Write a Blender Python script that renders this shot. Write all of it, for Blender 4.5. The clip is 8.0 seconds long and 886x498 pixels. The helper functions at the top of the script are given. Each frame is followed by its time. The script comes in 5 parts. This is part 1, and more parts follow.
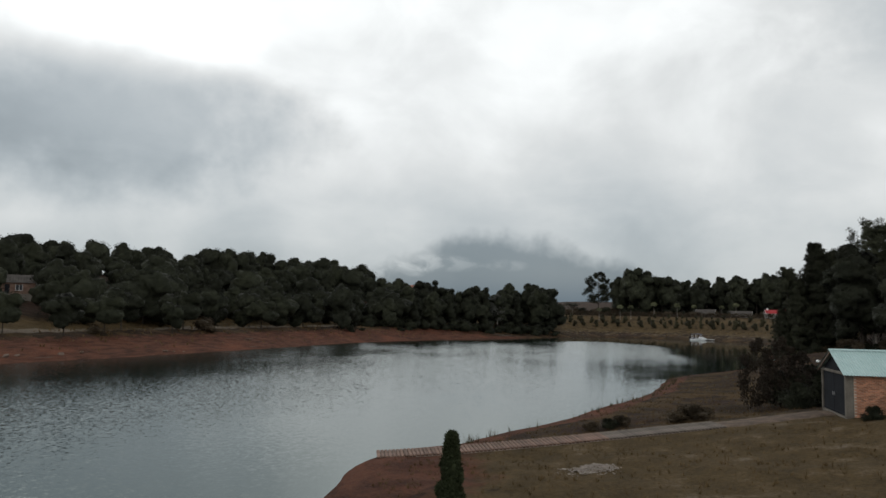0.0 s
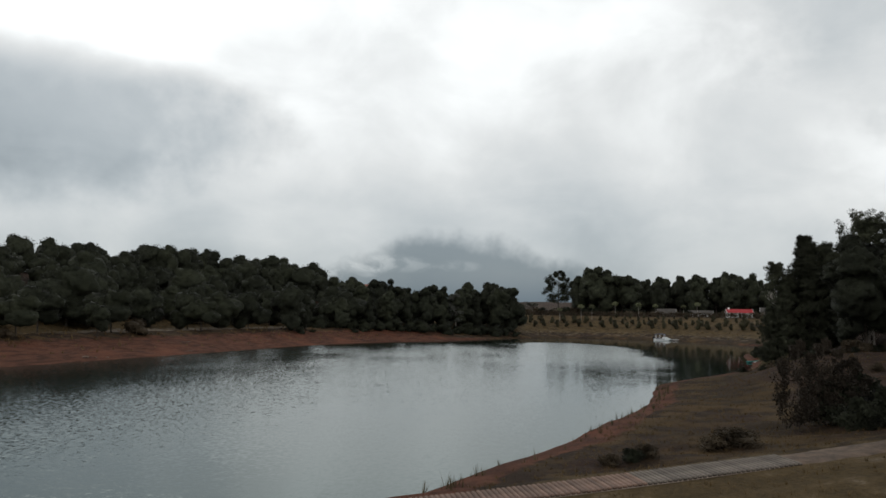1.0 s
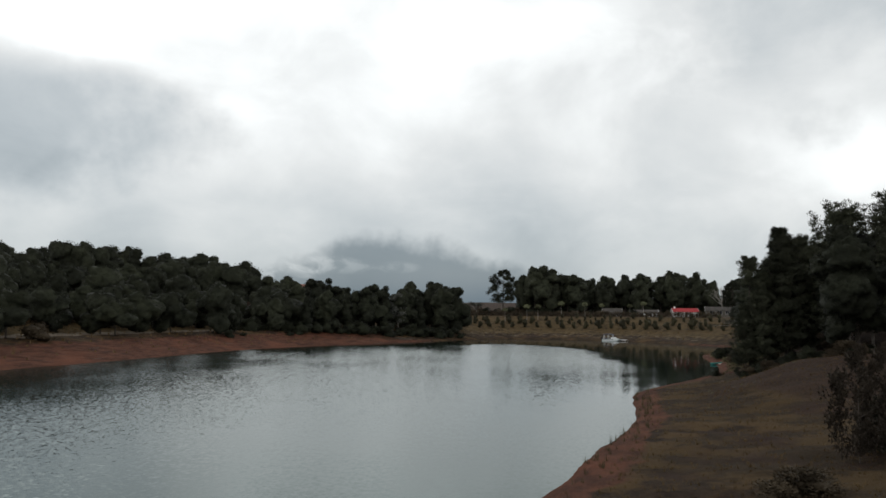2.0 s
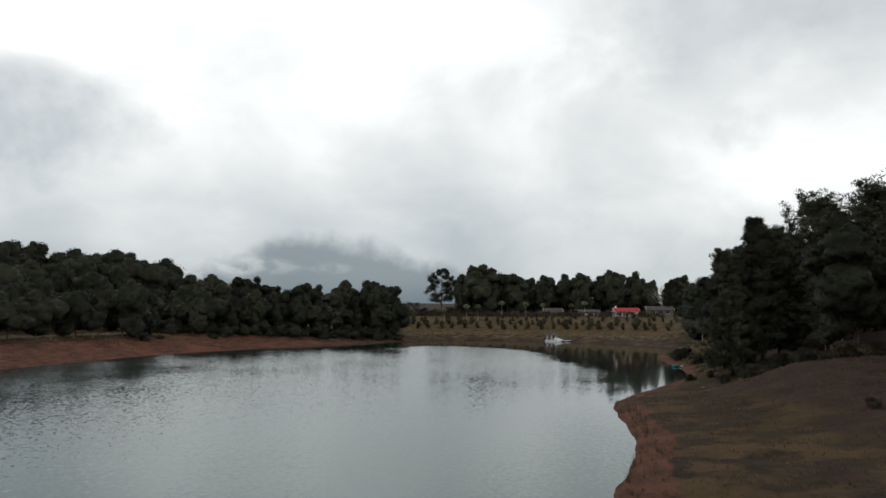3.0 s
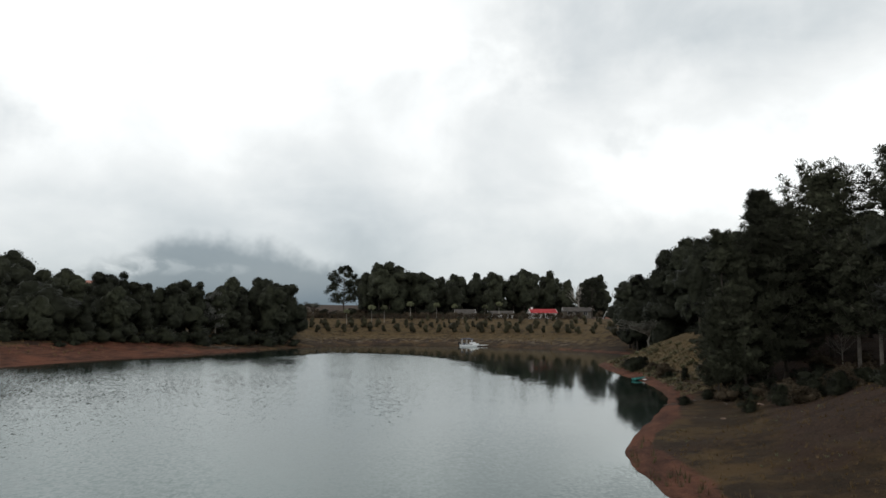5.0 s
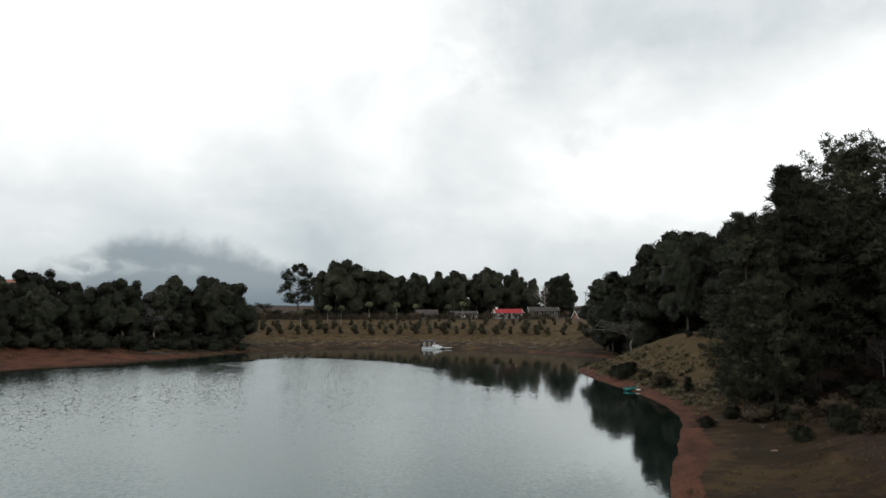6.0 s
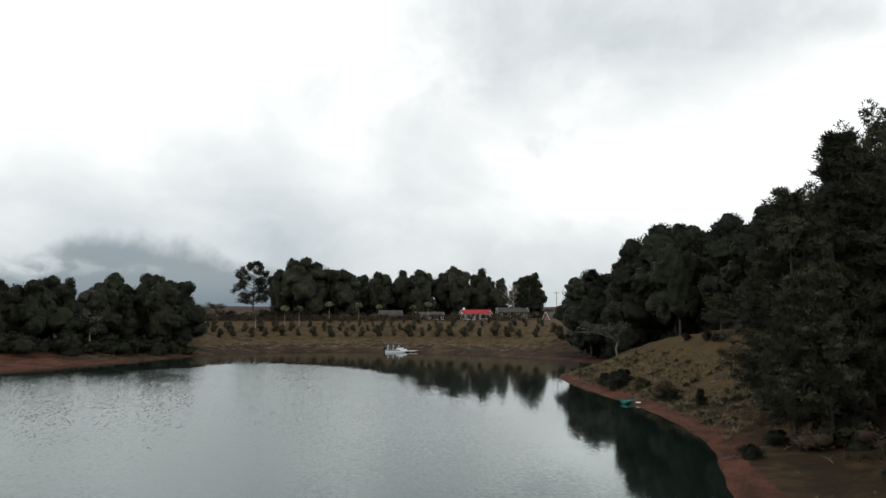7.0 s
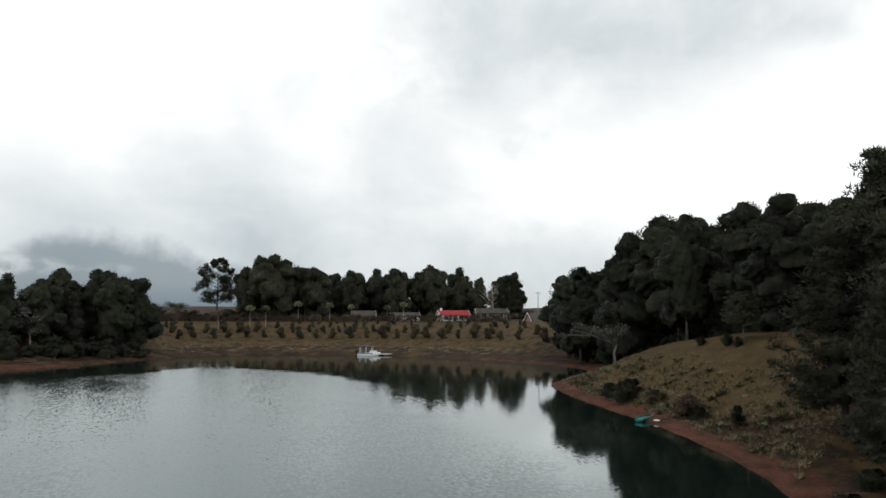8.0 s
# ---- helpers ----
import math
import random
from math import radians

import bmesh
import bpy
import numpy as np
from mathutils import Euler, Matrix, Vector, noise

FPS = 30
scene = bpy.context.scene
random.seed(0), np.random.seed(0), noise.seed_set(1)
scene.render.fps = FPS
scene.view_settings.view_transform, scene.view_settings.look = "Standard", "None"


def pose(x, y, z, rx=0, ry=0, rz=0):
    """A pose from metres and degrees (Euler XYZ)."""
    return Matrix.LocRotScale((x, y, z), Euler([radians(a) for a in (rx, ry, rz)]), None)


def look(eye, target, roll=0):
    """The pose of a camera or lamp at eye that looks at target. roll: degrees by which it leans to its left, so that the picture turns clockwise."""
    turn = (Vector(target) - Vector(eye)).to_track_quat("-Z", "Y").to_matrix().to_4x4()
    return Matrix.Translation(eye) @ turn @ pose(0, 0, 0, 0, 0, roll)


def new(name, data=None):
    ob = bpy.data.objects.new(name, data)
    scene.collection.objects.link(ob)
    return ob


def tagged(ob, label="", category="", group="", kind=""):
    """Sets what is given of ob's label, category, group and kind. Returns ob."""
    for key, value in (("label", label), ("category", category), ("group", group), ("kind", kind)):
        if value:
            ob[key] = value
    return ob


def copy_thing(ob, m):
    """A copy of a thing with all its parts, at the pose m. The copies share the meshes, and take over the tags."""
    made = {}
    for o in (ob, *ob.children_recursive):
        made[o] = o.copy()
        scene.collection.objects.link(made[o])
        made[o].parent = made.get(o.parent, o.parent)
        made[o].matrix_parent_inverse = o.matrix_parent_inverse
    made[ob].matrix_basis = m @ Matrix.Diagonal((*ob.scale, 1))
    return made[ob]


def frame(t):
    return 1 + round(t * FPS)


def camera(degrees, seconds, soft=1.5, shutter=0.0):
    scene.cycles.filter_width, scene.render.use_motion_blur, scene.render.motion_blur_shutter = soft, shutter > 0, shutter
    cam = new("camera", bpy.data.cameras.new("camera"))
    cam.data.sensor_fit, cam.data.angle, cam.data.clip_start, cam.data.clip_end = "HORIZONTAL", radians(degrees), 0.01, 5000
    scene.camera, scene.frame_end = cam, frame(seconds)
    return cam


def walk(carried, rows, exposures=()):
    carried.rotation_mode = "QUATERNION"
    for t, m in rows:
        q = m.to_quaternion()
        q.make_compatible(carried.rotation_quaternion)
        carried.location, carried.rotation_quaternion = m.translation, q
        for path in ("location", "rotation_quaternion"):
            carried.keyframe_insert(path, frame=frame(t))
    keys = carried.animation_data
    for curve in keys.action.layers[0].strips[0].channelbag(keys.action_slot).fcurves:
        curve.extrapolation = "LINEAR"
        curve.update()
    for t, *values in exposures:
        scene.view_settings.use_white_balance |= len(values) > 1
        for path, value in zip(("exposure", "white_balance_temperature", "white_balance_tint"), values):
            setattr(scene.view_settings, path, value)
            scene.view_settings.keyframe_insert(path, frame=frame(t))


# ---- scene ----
cam = camera(60.9, 8.0)
PATH = [
    (0, (-0.688, -0.853, 8.072), (-0.682, 1.14, 8.239), 1.1),
    (0.5, (-0.918, 5.388, 7.937), (-0.85, 7.38, 8.106), 1.1),
    (1, (-1.434, 11.55, 7.886), (-1.305, 13.538, 8.057), 0.9),
    (2.5, (-1.156, 29.947, 7.691), (-0.778, 31.903, 7.869), 0.4),
    (3, (-0.826, 36.126, 7.574), (-0.363, 38.063, 7.754), 0.3),
    (3.5, (-0.065, 42.293, 7.63), (0.475, 44.211, 7.812), 0.2),
    (4, (1.073, 48.667, 7.597), (1.685, 50.563, 7.779), 0.1),
    (4.5, (2.544, 54.956, 7.607), (3.209, 56.833, 7.791), 0.2),
    (6, (8.876, 74.405, 7.934), (9.689, 76.222, 8.12), -0.1),
    (6.5, (11.083, 80.193, 7.974), (11.946, 81.988, 8.16), -0.1),
    (7, (13.555, 86.07, 7.955), (14.456, 87.846, 8.144), -0.1),
    (7.5, (16.077, 91.76, 7.939), (17.015, 93.516, 8.13), -0.1),
    (8, (18.652, 97.212, 7.961), (19.612, 98.957, 8.153), 0.1),
]
walk(cam, [(t, look(eye, target, roll)) for t, eye, target, roll in PATH], [(0, -0.15), (2.5, 0.0), (4.5, 0.12), (8, 0.2)])

# ---- world and sun ----
SUN_EL, SUN_ROT = radians(55), radians(-40)
world = bpy.data.worlds.new("overcast_sky")
scene.world = world
world.use_nodes = True
wt = world.node_tree
wt.nodes.clear()


class Net:
    """Small wrapper that writes node trees as expressions."""

    def __init__(self, tree):
        self.t = tree

    def node(self, kind, ins=(), **props):
        n = self.t.nodes.new(kind)
        for k, v in props.items():
            if k == "operation":
                n.operation = v
            elif k == "use_clamp":
                n.use_clamp = v
            elif k == "data_type":
                n.data_type = v
            elif k == "blend_type":
                n.blend_type = v
            elif k == "interpolation_type":
                n.interpolation_type = v
            elif k == "attribute_name":
                n.attribute_name = v
            elif k == "rotation_type":
                n.rotation_type = v
            elif k == "sky_type":
                n.sky_type = v
            elif k == "sun_disc":
                n.sun_disc = v
            elif k == "sun_elevation":
                n.sun_elevation = v
            elif k == "sun_rotation":
                n.sun_rotation = v
            elif k == "vector_type":
                n.vector_type = v
            elif k == "convert_from":
                n.convert_from = v
            elif k == "convert_to":
                n.convert_to = v
        for k, v in (ins.items() if isinstance(ins, dict) else enumerate(ins)):
            if v is None:
                continue
            if isinstance(v, bpy.types.NodeSocket):
                self.t.links.new(v, n.inputs[k])
            else:
                n.inputs[k].default_value = v
        return n

    def m(self, op, a, b=None, c=None, clamp=False):
        return self.node("ShaderNodeMath", (a, b, c), operation=op, use_clamp=clamp).outputs[0]

    def v(self, op, a, b=None, out=0):
        return self.node("ShaderNodeVectorMath", (a, b), operation=op).outputs[out]

    def noise(self, vec, scale, detail=4.0, rough=0.55, dist=0.0, out="Fac"):
        return self.node("ShaderNodeTexNoise", {"Vector": vec, "Scale": scale, "Detail": detail, "Roughness": rough, "Distortion": dist}).outputs[out]

    def mix(self, f, a, b, blend="MIX"):
        n = self.node("ShaderNodeMix", data_type="RGBA", blend_type=blend)
        for i, v in ((0, f), (6, a), (7, b)):
            if isinstance(v, bpy.types.NodeSocket):
                self.t.links.new(v, n.inputs[i])
            else:
                n.inputs[i].default_value = v if i == 0 else (*v, 1)
        return n.outputs[2]

    def ramp(self, f, a, b, lo=0.0, hi=1.0, smooth=True):
        return self.node("ShaderNodeMapRange", (f, a, b, lo, hi), interpolation_type="SMOOTHSTEP" if smooth else "LINEAR").outputs[0]


def toward(az, el):
    """Unit direction at an azimuth to the right of straight ahead and an elevation, in degrees."""
    a, e = radians(az), radians(el)
    return (math.sin(a) * math.cos(e), math.cos(a) * math.cos(e), math.sin(e))


N = Net(wt)
d = N.node("ShaderNodeTexCoord").outputs["Generated"]
xyz = N.node("ShaderNodeSeparateXYZ", (d,)).outputs
up = N.m("MAXIMUM", xyz[2], 0.0)
squash = N.v("MULTIPLY", d, (1.0, 1.0, 1.7))
n_big = N.noise(squash, 2.2, 4.0, 0.5, 0.3)
n_mid = N.noise(squash, 5.5, 6.0, 0.55, 0.4)
n_fine = N.noise(d, 9.0, 5.0, 0.6, 0.3)
wob = N.m("SUBTRACT", N.noise(d, 3.2, 4.0, 0.55), 0.5)
wob2 = N.m("SUBTRACT", N.noise(d, 11.0, 4.0, 0.6), 0.5)


def bank(az, el, wide, high, soft=0.5, warp=0.5):
    """A soft cloud bank round one direction: 1 in its middle, 0 outside."""
    c = Vector(toward(az, el))
    right = Vector((math.cos(radians(az)), -math.sin(radians(az)), 0))
    top = right.cross(c)
    u = N.m("DIVIDE", N.v("DOT_PRODUCT", d, tuple(right), 1), math.sin(radians(wide)))
    w = N.m("DIVIDE", N.v("DOT_PRODUCT", d, tuple(top), 1), math.sin(radians(high)))
    r = N.m("ADD", N.m("MULTIPLY", u, u), N.m("MULTIPLY", w, w))
    r = N.m("ADD", r, N.m("MULTIPLY", N.m("ADD", wob, N.m("MULTIPLY", wob2, 0.5)), warp * 4))
    front = N.m("GREATER_THAN", N.v("DOT_PRODUCT", d, tuple(c), 1), 0.2)
    return N.m("MULTIPLY", N.ramp(r, 1.0 + soft, 1.0 - soft), front)


lum = N.m("ADD", N.m("MULTIPLY", N.ramp(n_big, 0.33, 0.67), 0.14), N.m("MULTIPLY", N.ramp(n_mid, 0.3, 0.7), 0.10))
lum = N.m("ADD", lum, N.m("ADD", N.m("ADD", 0.46, N.m("MULTIPLY", N.ramp(xyz[0], -0.2, 0.5), 0.02)), N.m("MULTIPLY", N.ramp(up, 0.0, 0.28), 0.38)))
# Band above the view made brighter, for brighter reflections in the water.
lum = N.m("ADD", lum, N.m("MULTIPLY", N.ramp(up, 0.48, 0.7), 0.22))
lum = N.m("ADD", lum, N.m("MULTIPLY", N.m("SUBTRACT", n_fine, 0.5), 0.10))
for az, el, wide, high, soft, warp, amount in (
        (-25, 12.5, 13, 5.4, 0.7, 0.6, -0.40),
        (-12, 10, 6, 4, 0.9, 0.7, -0.05),
        (-24, 20.5, 8, 4, 0.95, 0.7, 0.28),
        (21, 12, 12, 6.5, 0.95, 0.8, -0.12),
        (42, 20, 13, 6.5, 0.95, 0.9, -0.24),
        (46, 12, 17, 6, 0.98, 1.3, 0.17),
        (-6, 5.5, 7, 2.4, 0.9, 0.6, 0.10)):
    lum = N.m("ADD", lum, N.m("MULTIPLY", bank(az, el, wide, high, soft, warp), amount))
lum = N.m("ADD", lum, N.m("MULTIPLY", N.ramp(lum, 0.82, 1.25), 0.22))
# Unseen sky: dimmed overhead to darken the ground, brightened behind to lift walls.
unseen_gain = N.m("MULTIPLY", N.ramp(up, 0.5, 0.9, 1.0, 0.36), N.ramp(xyz[1], -0.4, 0.35, 1.12, 1.0))
lum = N.m("MULTIPLY", lum, unseen_gain)
cloud = N.mix(N.ramp(lum, 0.35, 0.9), (0.87, 0.985, 1.05), (0.985, 1.01, 1.005))
cloud = N.mix(1.0, cloud, N.node("ShaderNodeCombineXYZ", (lum, lum, lum)).outputs[0], "MULTIPLY")
side_u = N.m("ABSOLUTE", N.m("DIVIDE", N.v("DOT_PRODUCT", d, (math.cos(radians(4.2)), -math.sin(radians(4.2)), 0), 1), math.sin(radians(9.5))))
tent = N.m("ADD", N.m("ADD", N.m("MULTIPLY", N.m("MAXIMUM", N.m("SUBTRACT", side_u, 0.4), 0.0), 0.9), N.m("DIVIDE", up, math.sin(radians(5.4)))), N.m("ADD", N.m("MULTIPLY", wob, 0.9), N.m("MULTIPLY", wob2, 0.9)))
storm = N.m("MULTIPLY", N.ramp(tent, 1.2, 0.85), N.m("GREATER_THAN", xyz[1], 0))
puffs = N.m("ADD", N.m("MULTIPLY", bank(0.0, 3.7, 2.8, 0.6, 0.95, 0.9), 0.6), N.m("ADD", N.m("MULTIPLY", bank(4.9, 3.6, 1.5, 0.4, 0.95, 0.9), 0.4), bank(-3.6, 3.9, 3.0, 1.5, 0.95, 0.8)), clamp=True)
storm = N.m("MULTIPLY", storm, N.m("SUBTRACT", 1.0, N.m("MULTIPLY", puffs, N.ramp(N.noise(squash, 26.0, 4.0, 0.6, 0.5), 0.4, 0.62, 0.1, 0.8))))
rain = N.m("MULTIPLY", N.ramp(up, 0.06, 0.0), bank(7, 0, 13, 4.0, 0.9, 0.3))
cloud = N.mix(N.m("MULTIPLY", storm, 0.68), cloud, (0.105, 0.15, 0.185))
cloud = N.mix(N.m("MULTIPLY", rain, 0.85), cloud, (0.105, 0.16, 0.215))
sky = N.node("ShaderNodeTexSky", sky_type="NISHITA", sun_disc=False, sun_elevation=SUN_EL, sun_rotation=SUN_ROT).outputs[0]
skyl = N.node("ShaderNodeBackground", {"Color": sky, "Strength": 0.1})
cloudl = N.node("ShaderNodeBackground", {"Color": cloud, "Strength": 1.0})
mixs = N.node("ShaderNodeMixShader", (0.94, skyl.outputs[0], cloudl.outputs[0]))
out = N.node("ShaderNodeOutputWorld")
wt.links.new(mixs.outputs[0], out.inputs[0])

sun = new("sun", bpy.data.lights.new("sun", "SUN"))
sun.data.energy, sun.data.angle, sun.data.color = 0.35, radians(25), (1.0, 0.96, 0.9)
sun.matrix_world = look((0, 0, 100), Vector((0, 0, 100)) - Vector(toward(-40, 55)))


# ---- materials ----
def material(name):
    mat = bpy.data.materials.new(name)
    mat.use_nodes = True
    mat.node_tree.nodes.clear()
    n = Net(mat.node_tree)
    b = n.node("ShaderNodeBsdfPrincipled")
    o = n.node("ShaderNodeOutputMaterial")
    mat.node_tree.links.new(b.outputs[0], o.inputs[0])
    return mat, n, b


def link(n, a, b):
    if isinstance(a, bpy.types.NodeSocket):
        n.t.links.new(a, b)
    else:
        b.default_value = (*a, 1) if isinstance(a, tuple) and len(a) == 3 else a


def bump(n, b, height, strength=0.3, dist=0.02):
    k = n.node("ShaderNodeBump", {"Strength": strength, "Distance": dist, "Height": height})
    n.t.links.new(k.outputs[0], b.inputs["Normal"])


def rough_stuff(name, dark, light, rough=0.85, big=0.6, small=9.0, relief=0.4, dist=0.02, vary=0.25, metal=0.0, spec=0.5):
    """A matt surface whose colour wanders between two tones at two scales."""
    mat, n, b = material(name)
    p = n.node("ShaderNodeTexCoord").outputs["Object"]
    a = n.noise(p, big, 4.0)
    c = n.noise(p, small, 5.0, 0.65)
    f = n.ramp(n.m("ADD", n.m("MULTIPLY", a, 0.6), n.m("MULTIPLY", c, 0.4)), 0.32, 0.68)
    col = n.mix(f, dark, light)
    rnd = n.node("ShaderNodeObjectInfo").outputs["Random"]
    k = n.ramp(rnd, 0, 1, 1 - vary, 1 + vary, False)
    col = n.mix(1.0, col, n.node("ShaderNodeCombineXYZ", (k, k, k)).outputs[0], "MULTIPLY")
    link(n, col, b.inputs["Base Color"])
    b.inputs["Roughness"].default_value = rough
    b.inputs["Metallic"].default_value = metal
    b.inputs["Specular IOR Level"].default_value = spec
    bump(n, b, c, relief, dist)
    return mat


def leafy(name, dark, light, vary=0.3, rounded_by=0.0):
    """Leaves and needles: each one its own tone, a little light through them."""
    mat, n, b = material(name)
    isl = n.node("ShaderNodeNewGeometry").outputs["Random Per Island"]
    p = n.node("ShaderNodeTexCoord").outputs["Object"]
    patch = n.noise(p, 0.45, 3.0)
    f = n.m("ADD", n.m("MULTIPLY", isl, 0.2), n.m("MULTIPLY", n.ramp(patch, 0.3, 0.7), 0.65))
    col = n.mix(f, dark, light)
    rnd = n.node("ShaderNodeObjectInfo").outputs["Random"]
    k = n.ramp(rnd, 0, 1, 1 - vary, 1 + vary, False)
    col = n.mix(1.0, col, n.node("ShaderNodeCombineXYZ", (k, k, k)).outputs[0], "MULTIPLY")
    link(n, col, b.inputs["Base Color"])
    b.inputs["Roughness"].default_value = 0.7
    b.inputs["Specular IOR Level"].default_value = 0.12
    if rounded_by:
        # the foliage catches light as a rounded mass rather than leaf by leaf
        geo = n.node("ShaderNodeNewGeometry").outputs["Normal"]
        lump = n.v("SUBTRACT", n.noise(p, 1.1, 2.0, 0.5, 0.0, "Color"), (0.5, 0.5, 0.5))
        q = n.v("NORMALIZE", n.v("MULTIPLY", p, (1.0, 1.0, 0.0)))
        small = n.v("SUBTRACT", n.noise(p, 5.0, 3.0, 0.6, 0.0, "Color"), (0.5, 0.5, 0.5))
        q = n.v("ADD", n.v("ADD", n.v("MULTIPLY", q, (0.6, 0.6, 0.6)), (0.0, 0.0, 0.12)), n.v("MULTIPLY", lump, (2.0, 2.0, 2.0)))
        q = n.v("ADD", q, n.v("MULTIPLY", small, (1.2, 1.2, 1.2)))
        q = n.node("ShaderNodeVectorTransform", (q,), vector_type="VECTOR", convert_from="OBJECT", convert_to="WORLD").outputs[0]
        k = rounded_by
        q = n.v("ADD", n.v("MULTIPLY", n.v("NORMALIZE", q), (k, k, k)), n.v("MULTIPLY", geo, (1 - k, 1 - k, 1 - k)))
        n.t.links.new(n.v("NORMALIZE", q), b.inputs["Normal"])
    return mat


# Crown self-shade is put into the leaf tones of dense crowns (M_PINE, M_BROAD).
M_PINE = leafy("pine_needles", (0.0135, 0.0150, 0.009), (0.0295, 0.032, 0.019), rounded_by=0.75)
# Same needles, kept lighter: open crowns cast that shade themselves.
M_NEEDLE = leafy("open_crown_needles", (0.032, 0.034, 0.021), (0.066, 0.069, 0.042), rounded_by=0.75)
M_BROAD = leafy("broad_leaves", (0.0155, 0.0173, 0.0102), (0.0355, 0.038, 0.022), rounded_by=0.75)
M_ORCH = leafy("orchard_leaves", (0.022, 0.020, 0.0105), (0.052, 0.045, 0.024), rounded_by=0.5)
M_SHRUB = leafy("shrub_leaves", (0.036, 0.027, 0.017), (0.085, 0.063, 0.040))
M_BRUSH = leafy("dark_twiggy_brush", (0.020, 0.0150, 0.0105), (0.046, 0.035, 0.025))
M_GREY = leafy("silver_twigs", (0.07, 0.07, 0.06), (0.17, 0.17, 0.15))
M_PALE = leafy("pale_leaves", (0.10, 0.11, 0.06), (0.22, 0.22, 0.13))
M_BARK = rough_stuff("bark", (0.026, 0.02, 0.016), (0.085, 0.067, 0.054), 0.95, 1.5, 14, 0.8, 0.03)
M_PBARK = rough_stuff("pale_bark", (0.16, 0.14, 0.12), (0.36, 0.33, 0.29), 0.9, 1.5, 14, 0.6, 0.02)
M_TRUNK = rough_stuff("grey_pine_bark", (0.085, 0.073, 0.062), (0.23, 0.20, 0.175), 0.95, 1.5, 14, 0.8, 0.03)
M_CYP = leafy("cypress_sprays", (0.020, 0.025, 0.012), (0.046, 0.055, 0.026))
M_SAND = rough_stuff("sandy_track", (0.035, 0.022, 0.014), (0.135, 0.088, 0.058), 0.95, 1.6, 16, 0.5, 0.02)
M_TWIG = leafy("dry_grey_twigs", (0.055, 0.052, 0.042), (0.15, 0.145, 0.12))
M_DRIFT = rough_stuff("bleached_driftwood", (0.06, 0.046, 0.036), (0.15, 0.122, 0.1), 0.9, 1.0, 16, 0.4, 0.01, 0.2)
M_DRY = leafy("dry_grass", (0.07, 0.046, 0.021), (0.19, 0.125, 0.06))
M_WEED = leafy("weeds", (0.045, 0.04, 0.02), (0.13, 0.105, 0.055))
M_HERB = leafy("grey_green_herbs", (0.07, 0.058, 0.030), (0.25, 0.205, 0.125))
M_ALOE = leafy("aloe_leaves", (0.085, 0.085, 0.045), (0.21, 0.195, 0.115))
M_WHITE = rough_stuff("white_paint", (0.74, 0.73, 0.71), (0.86, 0.85, 0.83), 0.7, 0.8, 12, 0.15, 0.01, 0.05)
M_GEL = rough_stuff("white_boat_enamel", (0.82, 0.82, 0.82), (0.9, 0.9, 0.9), 0.2, 0.8, 12, 0.05, 0.004, 0.03)
M_REDROOF = rough_stuff("red_roof_paint", (0.24, 0.014, 0.018), (0.34, 0.025, 0.028), 0.7, 0.7, 10, 0.1, 0.01, 0.05, 0.0, 0.25)
M_DARKROOF = rough_stuff("dark_roof", (0.045, 0.041, 0.037), (0.095, 0.083, 0.075), 0.95, 0.7, 8, 0.3, 0.02, 0.08, 0.0, 0.15)
M_TIN = rough_stuff("pale_green_tin", (0.27, 0.39, 0.38), (0.36, 0.48, 0.47), 0.45, 0.7, 5, 0.1, 0.01, 0.04)
M_BRICK = rough_stuff("fired_brick", (0.26, 0.10, 0.055), (0.60, 0.31, 0.19), 0.9, 3.0, 25, 0.4, 0.01, 0.4)
M_REDBRICK = rough_stuff("dull_red_brickwork", (0.20, 0.085, 0.06), (0.34, 0.16, 0.12), 0.9, 1.0, 12, 0.4, 0.01, 0.1)
M_MORTAR = rough_stuff("mortar", (0.40, 0.33, 0.27), (0.55, 0.46, 0.38), 0.95, 2.0, 20, 0.3, 0.01, 0.05)
M_CEMENT = rough_stuff("cement_render", (0.10, 0.088, 0.072), (0.19, 0.168, 0.14), 0.9, 1.2, 14, 0.3, 0.01, 0.08)
M_DOOR = rough_stuff("dark_steel_door", (0.008, 0.009, 0.012), (0.015, 0.017, 0.022), 0.7, 1.2, 14, 0.1, 0.005, 0.05, 0.0, 0.15)
M_WOOD = rough_stuff("weathered_timber", (0.16, 0.12, 0.09), (0.33, 0.26, 0.21), 0.85, 1.0, 16, 0.4, 0.01, 0.2)
M_SLAT = rough_stuff("reddish_planks", (0.09, 0.052, 0.036), (0.185, 0.112, 0.082), 0.85, 1.0, 16, 0.4, 0.01, 0.25)
M_STONE = rough_stuff("pale_stone", (0.16, 0.132, 0.11), (0.33, 0.28, 0.24), 0.9, 1.5, 14, 0.5, 0.02, 0.2)
M_ROCK = rough_stuff("brown_rock", (0.08, 0.05, 0.038), (0.20, 0.135, 0.10), 0.9, 1.5, 14, 0.5, 0.03, 0.3)
M_TEAL = rough_stuff("teal_hull_paint", (0.03, 0.22, 0.20), (0.05, 0.30, 0.27), 0.4, 1.5, 10, 0.1, 0.005, 0.05)
M_NAVY = rough_stuff("navy_canvas", (0.05, 0.055, 0.09), (0.09, 0.10, 0.15), 0.7, 1.5, 14, 0.2, 0.01, 0.05)
M_METAL = rough_stuff("grey_metal", (0.30, 0.30, 0.30), (0.42, 0.42, 0.42), 0.4, 2.0, 14, 0.1, 0.005, 0.05, 0.8)
